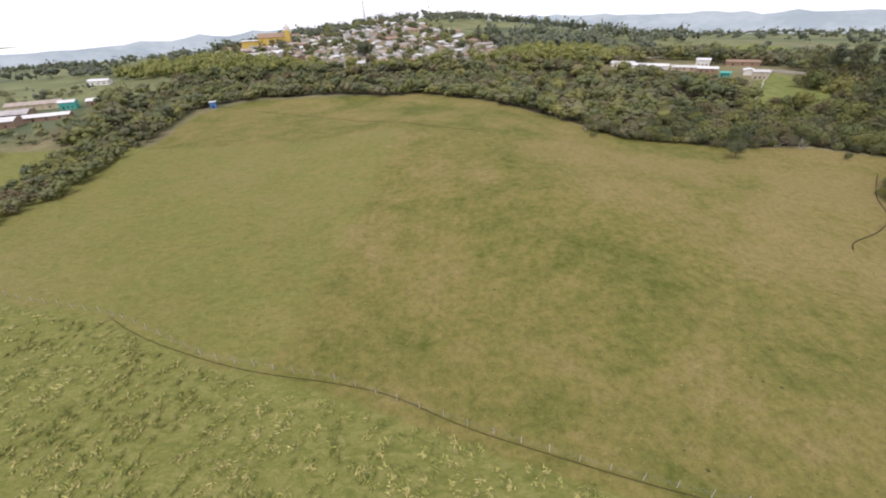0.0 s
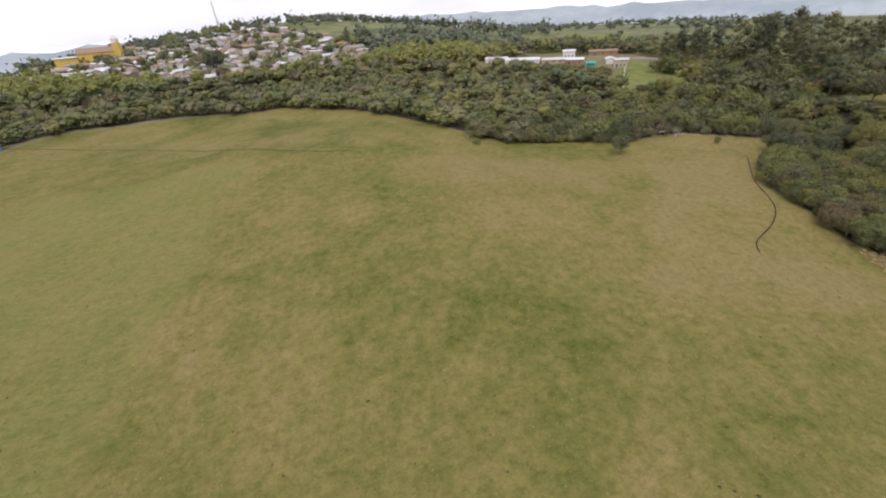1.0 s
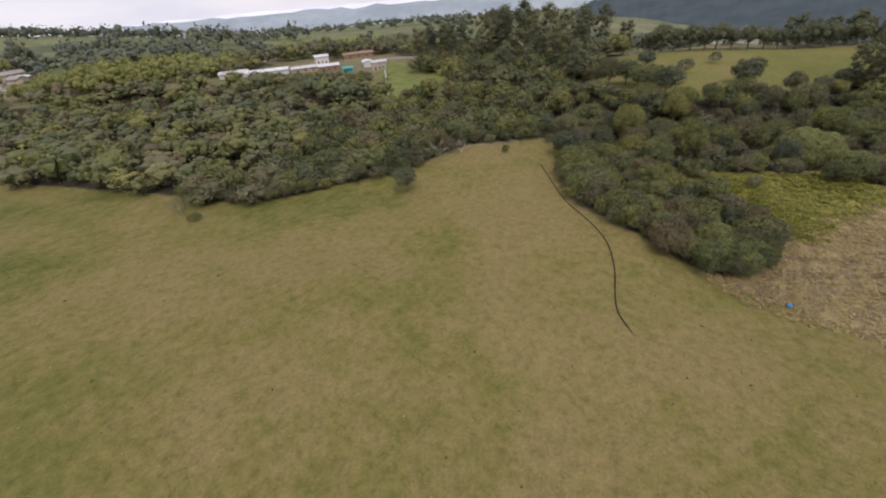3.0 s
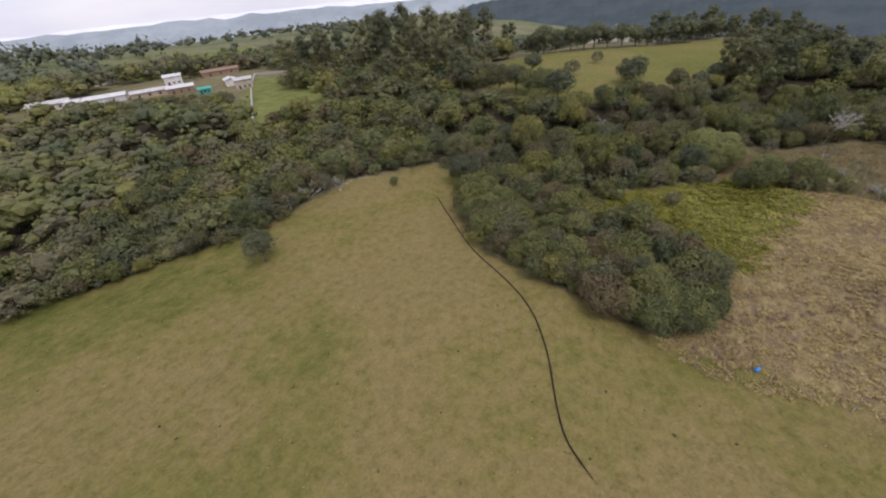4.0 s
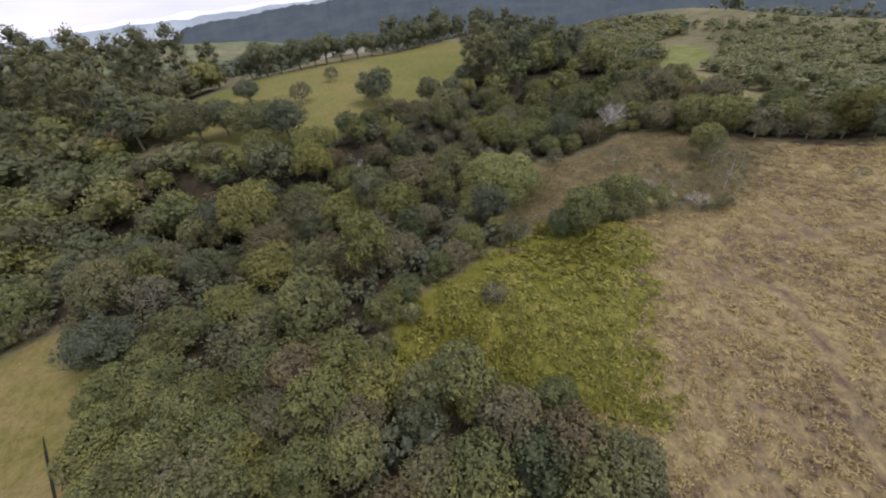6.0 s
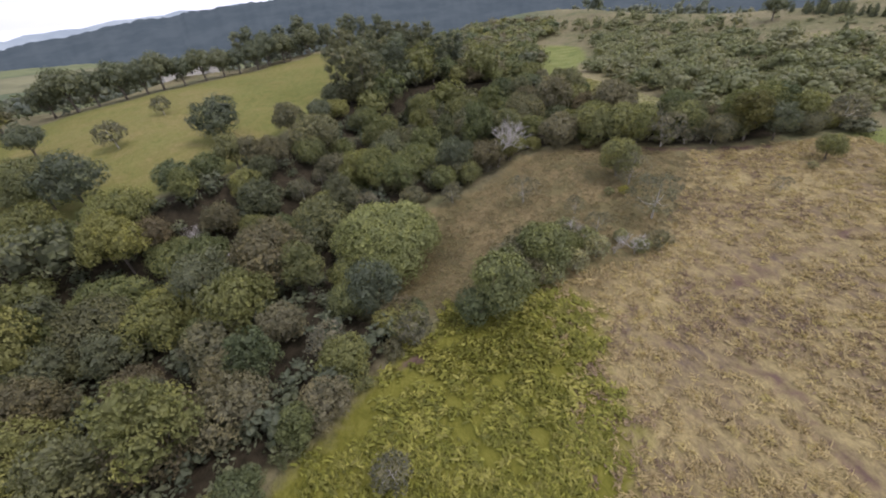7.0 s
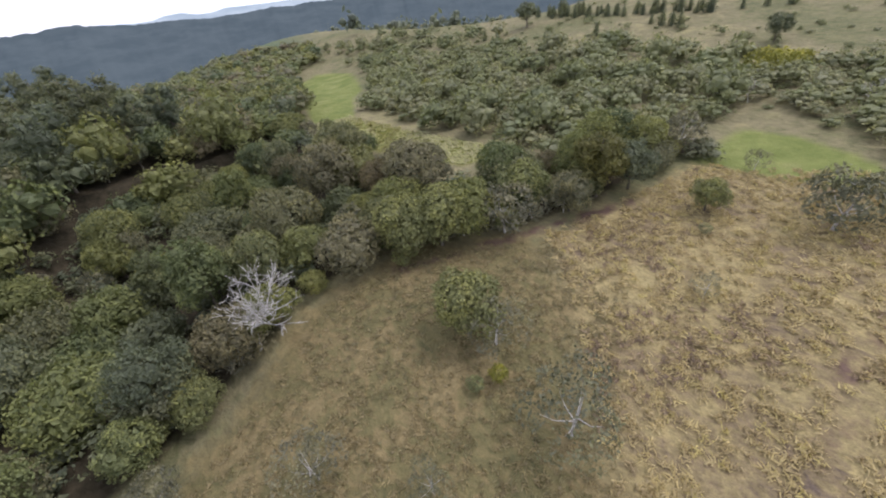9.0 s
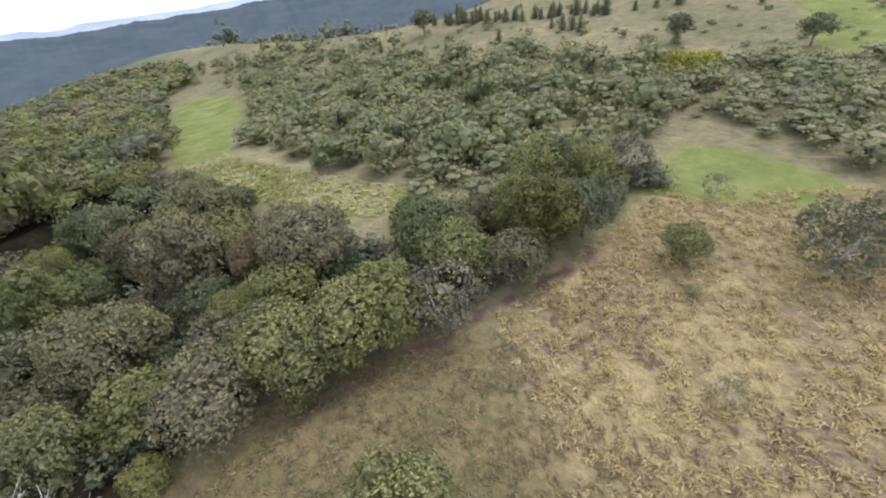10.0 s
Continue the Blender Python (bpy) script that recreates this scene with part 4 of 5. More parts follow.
for i in range(26):
    x = 236 + i * 2.6 + rng.uniform(-2.5, 2.5)
    plant("cypress_tree", "cypress_a", x, -129 - 3 * math.sin(i * 0.3) + rng.uniform(-2, 2), rng.uniform(0.45, 1.05), i, "dark conifer in the belt on the upland's top", "conifer belt")

STAND = [(258, 160), (238, 182), (240, 205), (262, 240), (280, 268), (300, 266), (318, 225), (330, 190), (335, 160), (300, 172), (272, 158)]
sx, sy = scatter(rng, STAND, 19.0)
for i, (x, y) in enumerate(zip(sx, sy)):
    plant("tall_tree", ("tall_a", "tall_b", "tall_c")[int(rng.integers(3))], x, y, rng.uniform(0.5, 0.85), rng.uniform(0, 6.28), "tall open-crowned tree of the eucalyptus stand", "tall stand")
for x, y, s in ((281, 296, 0.95), (287, 303, 0.9), (294, 300, 1.05), (301, 308, 0.95), (308, 296, 1.1), (272, 285, 0.75), (316, 306, 1.0), (322, 290, 1.1)):
    plant("tall_tree", "tall_c", x, y, s, x, "tall open-crowned tree beside the hamlet", "tall trees beside the hamlet")
for x, y, s in ((268, 180, 0.95), (284, 204, 1.0), (298, 236, 1.15), (311, 248, 1.3), (318, 230, 1.1), (326, 238, 1.25), (335, 224, 1.28), (345, 216, 1.1), (353, 207, 1.15), (336, 200, 0.95), (286, 244, 1.05), (272, 258, 0.95), (262, 280, 0.9), (322, 252, 1.15), (348, 192, 1.0)):
    plant("tall_tree", ("tall_a", "tall_b")[int(x) % 2], x, y, s, x, "very tall eucalyptus with tufted grey-green crown", "tall stand")
ex, ey = scatter(rng, STAND + [(278, 150)], 6.5, 0.5)
woodland("stand_wood", "rounded broadleaf trees under the tall stand", clumps(ex, ey, 6.5, 13.0, 0.7, 1.1), LOW_MID, LEAF)
HAMLET_WOOD = [(240, 205), (226, 224), (262, 250), (262, 268), (256, 286), (280, 284), (300, 300), (345, 320), (350, 260), (330, 225), (300, 266)]
ex, ey = scatter(rng, HAMLET_WOOD, 8.0, 0.5)
woodland("hamlet_wood", "mixed wood between the stand and the hamlet", clumps(ex, ey, 7.0, 14.0, 0.7, 1.15), LOW_MID, LEAF)
HAMLET_FRONT = [(180, 262), (192, 246), (228, 294), (238, 308), (222, 322), (206, 352), (186, 376), (176, 330)]
ex, ey = scatter(rng, HAMLET_FRONT, 7.5, 0.5)
woodland("hamlet_garden_trees", "dark leafy trees before the hamlet's buildings", clumps(ex, ey, 4.5, 7.0, 0.6, 0.85), LOW_MID, LEAF)
HAMLET_BACK = [(180, 400), (175, 440), (215, 470), (300, 470), (355, 400), (345, 335), (318, 318), (300, 380), (270, 410), (232, 432)]
ex, ey = scatter(rng, HAMLET_BACK, 10.0, 0.5)
woodland("hamlet_trees", "dark trees behind the hamlet", clumps(ex, ey, 8.0, 15.0, 0.7, 1.1), LOW_FAR, LEAF)
GROVE = [(270, 76), (284, 56), (300, 40), (316, 12), (352, 14), (354, 42), (332, 46), (300, 62)]
gx, gy = scatter(rng, GROVE, 8.0)
for x, y in zip(gx, gy):
    plant("grove_tree", ("tall_b", "tall_c", "parkland_a")[int(rng.integers(3))], x, y, rng.uniform(0.5, 0.72), rng.uniform(0, 6.28), "tall grey-green tree of the grove on the ridge", "grove on the ridge")
for i in range(15):
    t = i / 14
    x, y = 338 + 54 * t + rng.uniform(-2, 2), 158 - 92 * t + rng.uniform(-3, 3)
    plant("hilltop_tree", "parkland_a", x, y, rng.uniform(0.85, 1.3), rng.uniform(0, 6.28), "dark round tree in the row along the hilltop", "row along the hilltop")

for i in range(16):
    t = i / 15
    x, y = 392 + 26 * t + rng.uniform(-5, 5), 98 - 72 * t + rng.uniform(-3, 3)
    plant("tall_tree", "tall_c", x, y, rng.uniform(0.5, 0.75), rng.uniform(0, 6.28), "dark tall tree in the belt behind the hill meadow", "belt behind the hill meadow", 0.3)


def bare_tree(name, x, y, high, seed, label, lean=0.0):
    """A dead tree: a forked stem, limbs and fine twigs."""
    r = random.Random(seed)
    stems, twigs = [], []

    def grow(p, d, length, rad, depth):
        path, q = [(p, rad)], p
        for k in range(3):
            d = (d + Vector((r.gauss(0, 0.16), r.gauss(0, 0.16), r.gauss(0.05, 0.1)))).normalized()
            q = q + d * length / 3
            path.append((q, rad * (1 - 0.2 * (k + 1))))
        (stems if depth < 2 else twigs).append(path)
        if depth < 5:
            for k in range(3 if depth < 4 else 2):
                u = (d + Vector((r.gauss(0, 0.55), r.gauss(0, 0.55), r.gauss(0.1, 0.35)))).normalized()
                grow(path[r.choice((1, 2, 3, 3))][0], u, length * r.uniform(0.62, 0.82), max(rad * 0.55, high * 0.0033), depth + 1)

    grow(Vector((0, 0, -0.5)), Vector((lean, 0, 1)).normalized(), high * 0.36, high * 0.022, 0)
    ob = thing(name, label, "tree", "", "", at_ground(x, y))
    v, f = tubes(stems, 6)
    part("trunk", mesh_of("dead_trunk", v, f, BARK_PALE, True), ob)
    v, f = tubes(twigs, 3)
    part("branchwork", mesh_of("dead_branchwork", v, f, BARK_PALE, True), ob)
    ob.rotation_euler = (0, 0, seed)
    return ob


bare_tree("dead_tree", 235.5, 34.5, 13, 3, "leafless silver-grey dead tree at the wood's edge")
bare_tree("dead_tree", 238, 31.5, 9.5, 8, "leafless silver-grey dead tree beside another")
bare_tree("bare_tree", 198, 34, 3.4, 5, "bare pale fallen branch in the field hedge", 0.9)
bare_tree("bare_tree", 200, 37, 3.0, 6, "bare pale twiggy shrub in the field hedge", 0.5)
bare_tree("bare_tree", 203, 38, 4.0, 9, "bare pale sapling in the field hedge")
bare_tree("bare_tree", 197, 31, 5.2, 12, "thin pale bare tree at the hedge's end")
bare_tree("bare_tree", 158, 151.5, 6.0, 21, "pale leafless tree at the gully's edge")
bare_tree("bare_tree", 150, 156, 6.5, 22, "pale leafless tree at the gully's edge")
bare_tree("bare_tree", 209, -58, 5.5, 31, "pale bare tree in the upland scrub")
bare_tree("bare_tree", 191, -58, 5.5, 33, "pale bare tree in the upland scrub")
bare_tree("bare_tree", 233, 95, 9, 35, "pale dead trunk in the gully wood", 0.3)
bare_tree("bare_tree", 225, 85, 8, 36, "pale dead trunk in the gully wood", -0.3)

# ---- scrub, hedges and far woods ----
SCRUB = [(216, -28), (227, -16), (238, -14), (243, -23), (272, -25), (300, -30), (322, -50), (340, -66), (382, -92), (440, -100), (478, -112), (420, -150), (350, -140), (310, -112), (280, -90), (250, -98), (216, -84), (206, -54)]
SOUTH_SCRUB = [(206, -52), (216, -76), (200, -90), (150, -84), (140, -62), (172, -44), (187, -36), (192, -46), (199, -52)]
EAST_WOOD = [(294, -2), (325, 10), (352, 12), (356, 42), (420, 40), (500, 20), (560, -60), (560, -112), (482, -126), (442, -106), (422, -74), (364, -46), (302, -16)]
WEST_HEDGE = [(-166, 30), (-141, 109), (-139, 134), (-150, 196), (-170, 286), (-200, 290), (-182, 196), (-166, 134), (-172, 100), (-195, 40)]
PLANTATION = [(370, -178), (560, -190), (760, -230), (900, -420), (640, -520), (470, -420), (390, -280)]
UPLAND = [(230, -80), (300, -90), (384, -95), (420, -180), (300, -200), (150, -190), (140, -90), (200, -95)]
HILL_BACK = [(394, 66), (420, 44), (560, 20), (640, 200), (560, 330), (420, 300), (345, 250), (340, 165), (362, 140)]
def thinned(poly, step, keep, edge):
    """Scattered places that thin out towards the outline's edge."""
    px, py = scatter(rng, poly, step, 0.5)
    ragged = 0.5 + 0.5 * np.sin(px * 0.21 + 1.5 * np.sin(py * 0.13)) * np.sin(py * 0.19)
    take = rng.random(len(px)) < keep * np.clip(1 + (py + 72) / 40, 0.2, 1) * np.clip(inside(poly, px, py) / edge + 0.15, 0, 1) * (0.45 + 0.75 * ragged)
    return px[take], py[take]


spots = clumps(*thinned(SCRUB, 4.3, 1.3, 3), 1.8, 8.6, 0.55, 1.0) + clumps(*thinned(SOUTH_SCRUB, 3.4, 1.7, 3), 1.8, 6.4, 0.5, 0.9)
tall_spots = [s for s in spots if s[3] > 7.4 and near_line([(235, 15), (224, 0), (216, -14), (206, -36)], s[0], s[1]) > 13]
spots = [s for s in spots if s[3] <= 7.4]
woodland("scrub_trees", "grey-green low trees standing in the scrub", tall_spots, LOW_MID, LEAF_SCRUB, "trees")
woodland("upland_scrub", "grey-green scrub on the slope beyond the hedge", spots, LOW_SCRUB, LEAF_SCRUB, "scrub")
ux, uy = scatter(rng, UPLAND, 5.5, 0.5)
keep = rng.random(len(ux)) < 0.55 * np.clip(1.3 + (uy + 80) / 70, 0.12, 1)
woodland("scattered_scrub", "scattered low bushes on dry upland grass", clumps(ux[keep], uy[keep], 1.0, 3.4, 0.5, 0.85), LOW_UNDER, LEAF_SCRUB, "scrub")
vx, vy = scatter(rng, EAST_WOOD, 6.6, 0.5)
fore = vx < 385
woodland("east_wood", "scrubby wood running up the valley", clumps(vx[fore], vy[fore], 5.0, 10.0, 0.65, 1.05), LOW_MID, LEAF)
woodland("valley_wood", "low wood closing the valley beyond the strip meadow", clumps(vx[~fore], vy[~fore], 5.5, 10.0, 0.6, 0.95), LOW_FAR, LEAF)
woodland("west_hedge", "overgrown hedge along the pasture", clumps(*scatter(rng, WEST_HEDGE, 4.6, 0.5), 3.5, 7.0, 0.7, 1.1), LOW_FAR, LEAF, "hedge")
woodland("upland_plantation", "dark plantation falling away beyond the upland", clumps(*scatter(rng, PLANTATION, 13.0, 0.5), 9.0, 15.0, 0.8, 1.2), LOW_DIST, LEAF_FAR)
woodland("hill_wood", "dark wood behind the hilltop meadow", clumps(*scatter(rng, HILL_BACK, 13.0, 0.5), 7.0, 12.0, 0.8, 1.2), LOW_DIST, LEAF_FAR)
WEST_SLOPE = [(-200, 200), (-205, 285), (-250, 330), (-330, 390), (-480, 380), (-430, 230), (-300, 200), (-240, 120)]
wx, wy = scatter(rng, WEST_SLOPE, 8.0, 0.5)
keep = (rng.random(len(wx)) < 0.45) & ~((wx < -235) & (wx > -330) & (wy > 240) & (wy < 335))
woodland("west_scrub", "bushes on the rough slope beside the sheds", clumps(wx[keep], wy[keep], 3.0, 7.5, 0.6, 1.0), LOW_FAR, LEAF_SCRUB, "scrub")
BAMBOO_BELT = [(-260, 430), (-150, 432), (-60, 428), (60, 430), (180, 402), (200, 430), (190, 480), (90, 500), (60, 445), (-12, 414), (-80, 418), (-170, 480), (-270, 560), (-340, 520), (-330, 440)]
bx, by = scatter(rng, BAMBOO_BELT, 9.0, 0.5)
woodland("bamboo_belt", "feathery yellow-green bamboo below the village", clumps(bx, by, 8.0, 13.0, 0.8, 1.25), LOW_FAR, LEAF_BAMBOO)

# woods, hedgerows and lone trees over the wide country
wide = np.random.default_rng(12)
n = 10000
ang, dist = wide.uniform(radians(-70), radians(205), n), 380 + 1900 * wide.random(n) ** 1.15
cx, cy = 110 + np.sin(ang) * dist, 80 + np.cos(ang) * dist
patchy = np.sin(cx * 0.011 + 1.1 * np.sin(cy * 0.006)) + np.sin(cy * 0.013 + 0.9 * np.sin(cx * 0.008 + 1)) + 0.6 * np.sin(cx * 0.031 + cy * 0.027)
ok = (patchy + wide.normal(0, 0.35, n) > 0.7) | (wide.random(n) < 0.03)
VILLAGE = [(-80, 432), (-10, 424), (62, 448), (80, 520), (64, 590), (10, 670), (-50, 790), (-160, 770), (-300, 690), (-310, 600), (-175, 500)]
ok &= inside(VILLAGE, cx, cy) < 0
for poly in (FOREST, HILL_BACK, EAST_WOOD, BAMBOO_BELT, STAND, WALL_MEADOW, UPLAND, SCRUB):
    ok &= inside(poly, cx, cy) < 4
ok &= inside(NORTH_FIELD, cx, cy) < -6
ok &= ~((ang > radians(56)) & (dist > 420)) & ~((cy < -60) & (cx < 330)) & ~((cx > 190) & (cx < 300) & (cy > 300) & (cy < 470))
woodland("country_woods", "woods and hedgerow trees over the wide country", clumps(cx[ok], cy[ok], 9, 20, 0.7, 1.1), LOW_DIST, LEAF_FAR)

vx, vy = scatter(rng, VILLAGE, 24, 0.5)
woodland("village_trees", "garden trees between the village houses", clumps(vx, vy, 7, 14, 0.7, 1.2), LOW_FAR, LEAF)
hx = wide.uniform(-420, 260, 420)
hy = 830 + 60 * np.sin(hx * 0.01) + wide.normal(0, 55, 420)
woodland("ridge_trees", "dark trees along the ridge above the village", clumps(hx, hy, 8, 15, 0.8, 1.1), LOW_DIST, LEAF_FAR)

# ---- buildings ----
def house_kind(wide, long, eave, rise, roof, wall, windows):
    """A low house: walls, pitched sheet roof with eaves, door and windows."""
    ob = thing("house", "plain house with pale plaster walls and a sheet-metal roof", "house", "village houses")
    bm = bmesh.new()
    box(bm, (-long / 2, -wide / 2, -2.5), (long / 2, wide / 2, eave))
    for sx_ in (-1, 1):
        a = [bm.verts.new(p) for p in ((sx_ * long / 2, -wide / 2, eave), (sx_ * long / 2, wide / 2, eave), (sx_ * long / 2, 0, eave + rise), (sx_ * (long / 2 - 0.2), -wide / 2, eave), (sx_ * (long / 2 - 0.2), wide / 2, eave), (sx_ * (long / 2 - 0.2), 0, eave + rise))]
        for q in ((0, 1, 2), (5, 4, 3), (0, 2, 5, 3), (1, 4, 5, 2)):
            bm.faces.new([a[i] for i in q])
    part("wall", finish(bm, "house_wall", wall), ob)
    bm = bmesh.new()
    for s in (-1, 1):
        o = 0.6
        low_z = eave - rise * o / (wide / 2)
        pts = [(-long / 2 - o, s * (wide / 2 + o), low_z), (long / 2 + o, s * (wide / 2 + o), low_z), (long / 2 + o, 0, eave + rise), (-long / 2 - o, 0, eave + rise)]
        a, b = [bm.verts.new((x, y, z + 0.05)) for x, y, z in pts], [bm.verts.new((x, y, z + 0.2)) for x, y, z in pts]
        bm.faces.new(b)
        bm.faces.new(a[::-1])
        for i in range(4):
            bm.faces.new((a[i], a[(i + 1) % 4], b[(i + 1) % 4], b[i]))
    bmesh.ops.recalc_face_normals(bm, faces=bm.faces)
    part("roof", finish(bm, "house_roof", roof), ob)
    for i in range(windows):
        x = -long / 2 + long * (i + 0.75) / (windows + 0.5)
        for s in (-1, 1):
            bm = bmesh.new()
            high = (0, 2.1) if i == 0 else (0.9, 2.1)
            box(bm, (x - 0.6, s * wide / 2 - 0.06, high[0]), (x + 0.6, s * wide / 2 + 0.06, high[1]))
            part("door" if i == 0 else "window", finish(bm, "opening", DARK_OPENING), ob)
    return ob


def set_house(ob, x, y, turn, size=1.0):
    ob.matrix_basis = Matrix.LocRotScale(at_ground(x, y), Euler((0, 0, turn)), (size, size, size))
    return ob


models = [house_kind(8, 13, 3.2, 1.6, ROOF, PLASTER, 3), house_kind(9, 18, 3.4, 1.6, ROOF, PLASTER, 4), house_kind(8, 10, 5.8, 1.4, ROOF, PLASTER, 3), house_kind(7, 15, 3.0, 1.2, ROOF_PALE, PLASTER, 3)]
hr = random.Random(4)
first = [True] * len(models)
vx, vy = scatter(rng, VILLAGE, 17.5, 0.28)
for i, (x, y) in enumerate(zip(vx, vy)):
    if hr.random() < 0.2:
        continue
    k = hr.randrange(len(models))
    turn = radians(28 + 90 * hr.randrange(2) + hr.uniform(-9, 9))
    if first[k]:
        ob, first[k] = models[k], False
    else:
        ob = copy_thing(models[k], Matrix())
    set_house(ob, float(x), float(y), turn, hr.uniform(0.85, 1.15))

for x, y, turn, wide_, long_, eave, roof, wall, text in (
    (229, 453, -30, 9, 26, 3.5, ROOF_PALE, WHITE_WALL, "long low building with a pale sheet roof"),
    (200, 381, -32, 9, 30, 3.2, ROOF_PALE, PLASTER, "long low building with a pale sheet roof"),
    (182, 398, -32, 10, 20, 3.2, ROOF, PLASTER, "low farm building with a grey sheet roof"),
    (222, 364, -30, 8, 20, 3.2, ROOF, PLASTER, "low farm building with a grey sheet roof"),
    (253, 390, -30, 8, 11, 5.5, ROOF_PALE, WHITE_WALL, "small white house with a bright roof"),
    (288, 387, -28, 9, 26, 3.4, BRICK_WALL, BRICK_WALL, "long shed with a rust-brown roof"),
    (235, 352, -30, 8, 15, 3.6, ROOF_PALE, BRICK_WALL, "brick house with a bright sheet roof"),
    (261, 338, 60, 7, 10, 3.6, ROOF_PALE, WHITE_WALL, "small white house with a bright roof"),
    (256, 318, -30, 7, 10, 5.4, ROOF, PLASTER, "two-storey grey house at the hamlet's end"),
    (238, 332, -30, 5, 7, 3.0, TEAL, TEAL, "small teal sheet-metal shed"),
    (-293, 276, 20, 14, 30, 4.0, ROOF, BRICK_WALL, "large brick shed with a grey sheet roof"),
    (-276, 252, 20, 12, 22, 4.5, ROOF_PALE, BRICK_WALL, "brick shed with a pale sheet roof"),
    (-262, 274, 22, 9, 26, 3.0, ROOF_PALE, PLASTER, "low shed with a bright sheet roof"),
    (-302, 312, 22, 12, 34, 4.0, ROOF, PLASTER, "large shed with a dark sheet roof"),
    (-272, 306, 22, 8, 10, 5.0, ROOF_PALE, TEAL, "teal shed with a pale roof"),
    (-258, 318, 22, 9, 14, 3.5, ROOF_PALE, PLASTER, "low shed with a bright sheet roof"),
    (-330, 420, 10, 9, 18, 4.0, ROOF_PALE, WHITE_WALL, "white house among the trees"),
    (-300, 500, 24, 10, 60, 3.5, ROOF_PALE, WHITE_WALL, "long low building with a pale roof"),
    (-230, 545, 24, 10, 50, 3.5, ROOF_PALE, WHITE_WALL, "long low building with a pale roof"),
    (408, 126, -60, 8, 26, 4.6, ROOF_PALE, WHITE_WALL, "white building behind the hilltop trees"),
):
    ob = house_kind(wide_, long_, eave, wide_ * 0.14, roof, wall, 3)
    tagged(ob, text, "building", "farm buildings")
    ob.name = "farm_building"
    set_house(ob, x, y, radians(turn))


def church(x, y, turn):
    ob = thing("church", "yellow church with a long nave and two white-topped towers", "church")
    bm = bmesh.new()
    box(bm, (-20, -8, -3), (20, 8, 12))
    part("nave_wall", finish(bm, "nave_wall", YELLOW_WALL), ob)
    bm = bmesh.new()
    a = [bm.verts.new(p) for p in ((-20.5, -9, 11.6), (20.5, -9, 11.6), (20.5, 0, 17), (-20.5, 0, 17), (20.5, 9, 11.6), (-20.5, 9, 11.6))]
    for q in ((0, 1, 2, 3), (3, 2, 4, 5), (0, 3, 5), (1, 4, 2)):
        bm.faces.new([a[i] for i in q])
    part("nave_roof", finish(bm, "nave_roof", BRICK_WALL), ob)
    for s in (-1, 1):
        bm = bmesh.new()
        box(bm, (18.0, s * 8.5 - 3, -3), (24.5, s * 8.5 + 3, 20), 0.2)
        tower = part("tower", finish(bm, "tower", YELLOW_WALL), ob)
        bm = bmesh.new()
        box(bm, (18.4, s * 8.5 - 2.6, 20.0), (24.1, s * 8.5 + 2.6, 24.5), 0.3)
        bmesh.ops.create_cone(bm, segments=8, radius1=3.0, radius2=0.3, depth=4, matrix=Matrix.Translation((21.25, s * 8.5, 26.5)), cap_ends=True)
        part("belfry", finish(bm, "belfry", WHITE_WALL), tower)
        bm = bmesh.new()
        box(bm, (24.0, s * 8.5 - 0.9, 20.6), (24.3, s * 8.5 + 0.9, 23.4))
        part("belfry_opening", finish(bm, "belfry_opening", DARK_OPENING), tower)
    bm = bmesh.new()
    box(bm, (-44, -10, -3), (-21, 8, 8))
    part("annex_wall", finish(bm, "annex_wall", YELLOW_WALL), ob)
    bm = bmesh.new()
    box(bm, (-45, -11, 8.0), (-20.6, 9, 9.0), 0.2)
    part("annex_roof", finish(bm, "annex_roof", ROOF_PALE), ob)
    ob.location, ob.rotation_euler = at_ground(x, y), (0, 0, radians(turn))


church(-235, 660, 12)


def mast(x, y, high):
    ob = thing("radio_mast", "slender steel lattice radio mast on the ridge", "mast", "", "", at_ground(x, y))
    legs = []
    for k in range(3):
        a = k * 2.094
        p, q = Vector((math.cos(a) * 2.2, math.sin(a) * 2.2, -1)), Vector((math.cos(a) * 0.8, math.sin(a) * 0.8, high))
        legs.append((p, q))
        v, f = tubes([[(p, 0.35), (q, 0.25)]], 5)
        part("leg", mesh_of("mast_leg", v, f, STEEL, True), ob)
    paths = []
    for i in range(18):
        t, u = i / 18, (i + 1) / 18
        for k in range(3):
            paths.append([(legs[k][0].lerp(legs[k][1], t), 0.14), (legs[(k + 1) % 3][0].lerp(legs[(k + 1) % 3][1], u), 0.14)])
    v, f = tubes(paths, 3)
    part("bracing", mesh_of("mast_bracing", v, f, STEEL), ob)


mast(-134, 906, 46)


def sheet_hut(x, y, turn):
    ob = thing("hut", "small blue sheet-metal hut at the pasture's corner", "hut", "", "", at_ground(x, y))
    bm = bmesh.new()
    box(bm, (-2, -2, -0.5), (2, 2, 4.2))
    part("wall", finish(bm, "hut_wall", BLUE), ob)
    bm = bmesh.new()
    box(bm, (-2.4, -2.4, 4.2), (2.4, 2.4, 4.45), 0.05)
    part("roof", finish(bm, "hut_roof", ROOF_PALE), ob)
    bm = bmesh.new()
    box(bm, (-0.6, -2.06, 0), (0.6, -1.98, 2.1))
    part("door", finish(bm, "hut_door", DARK_OPENING), ob)
    ob.rotation_euler = (0, 0, radians(turn))


sheet_hut(-160, 297, 20)


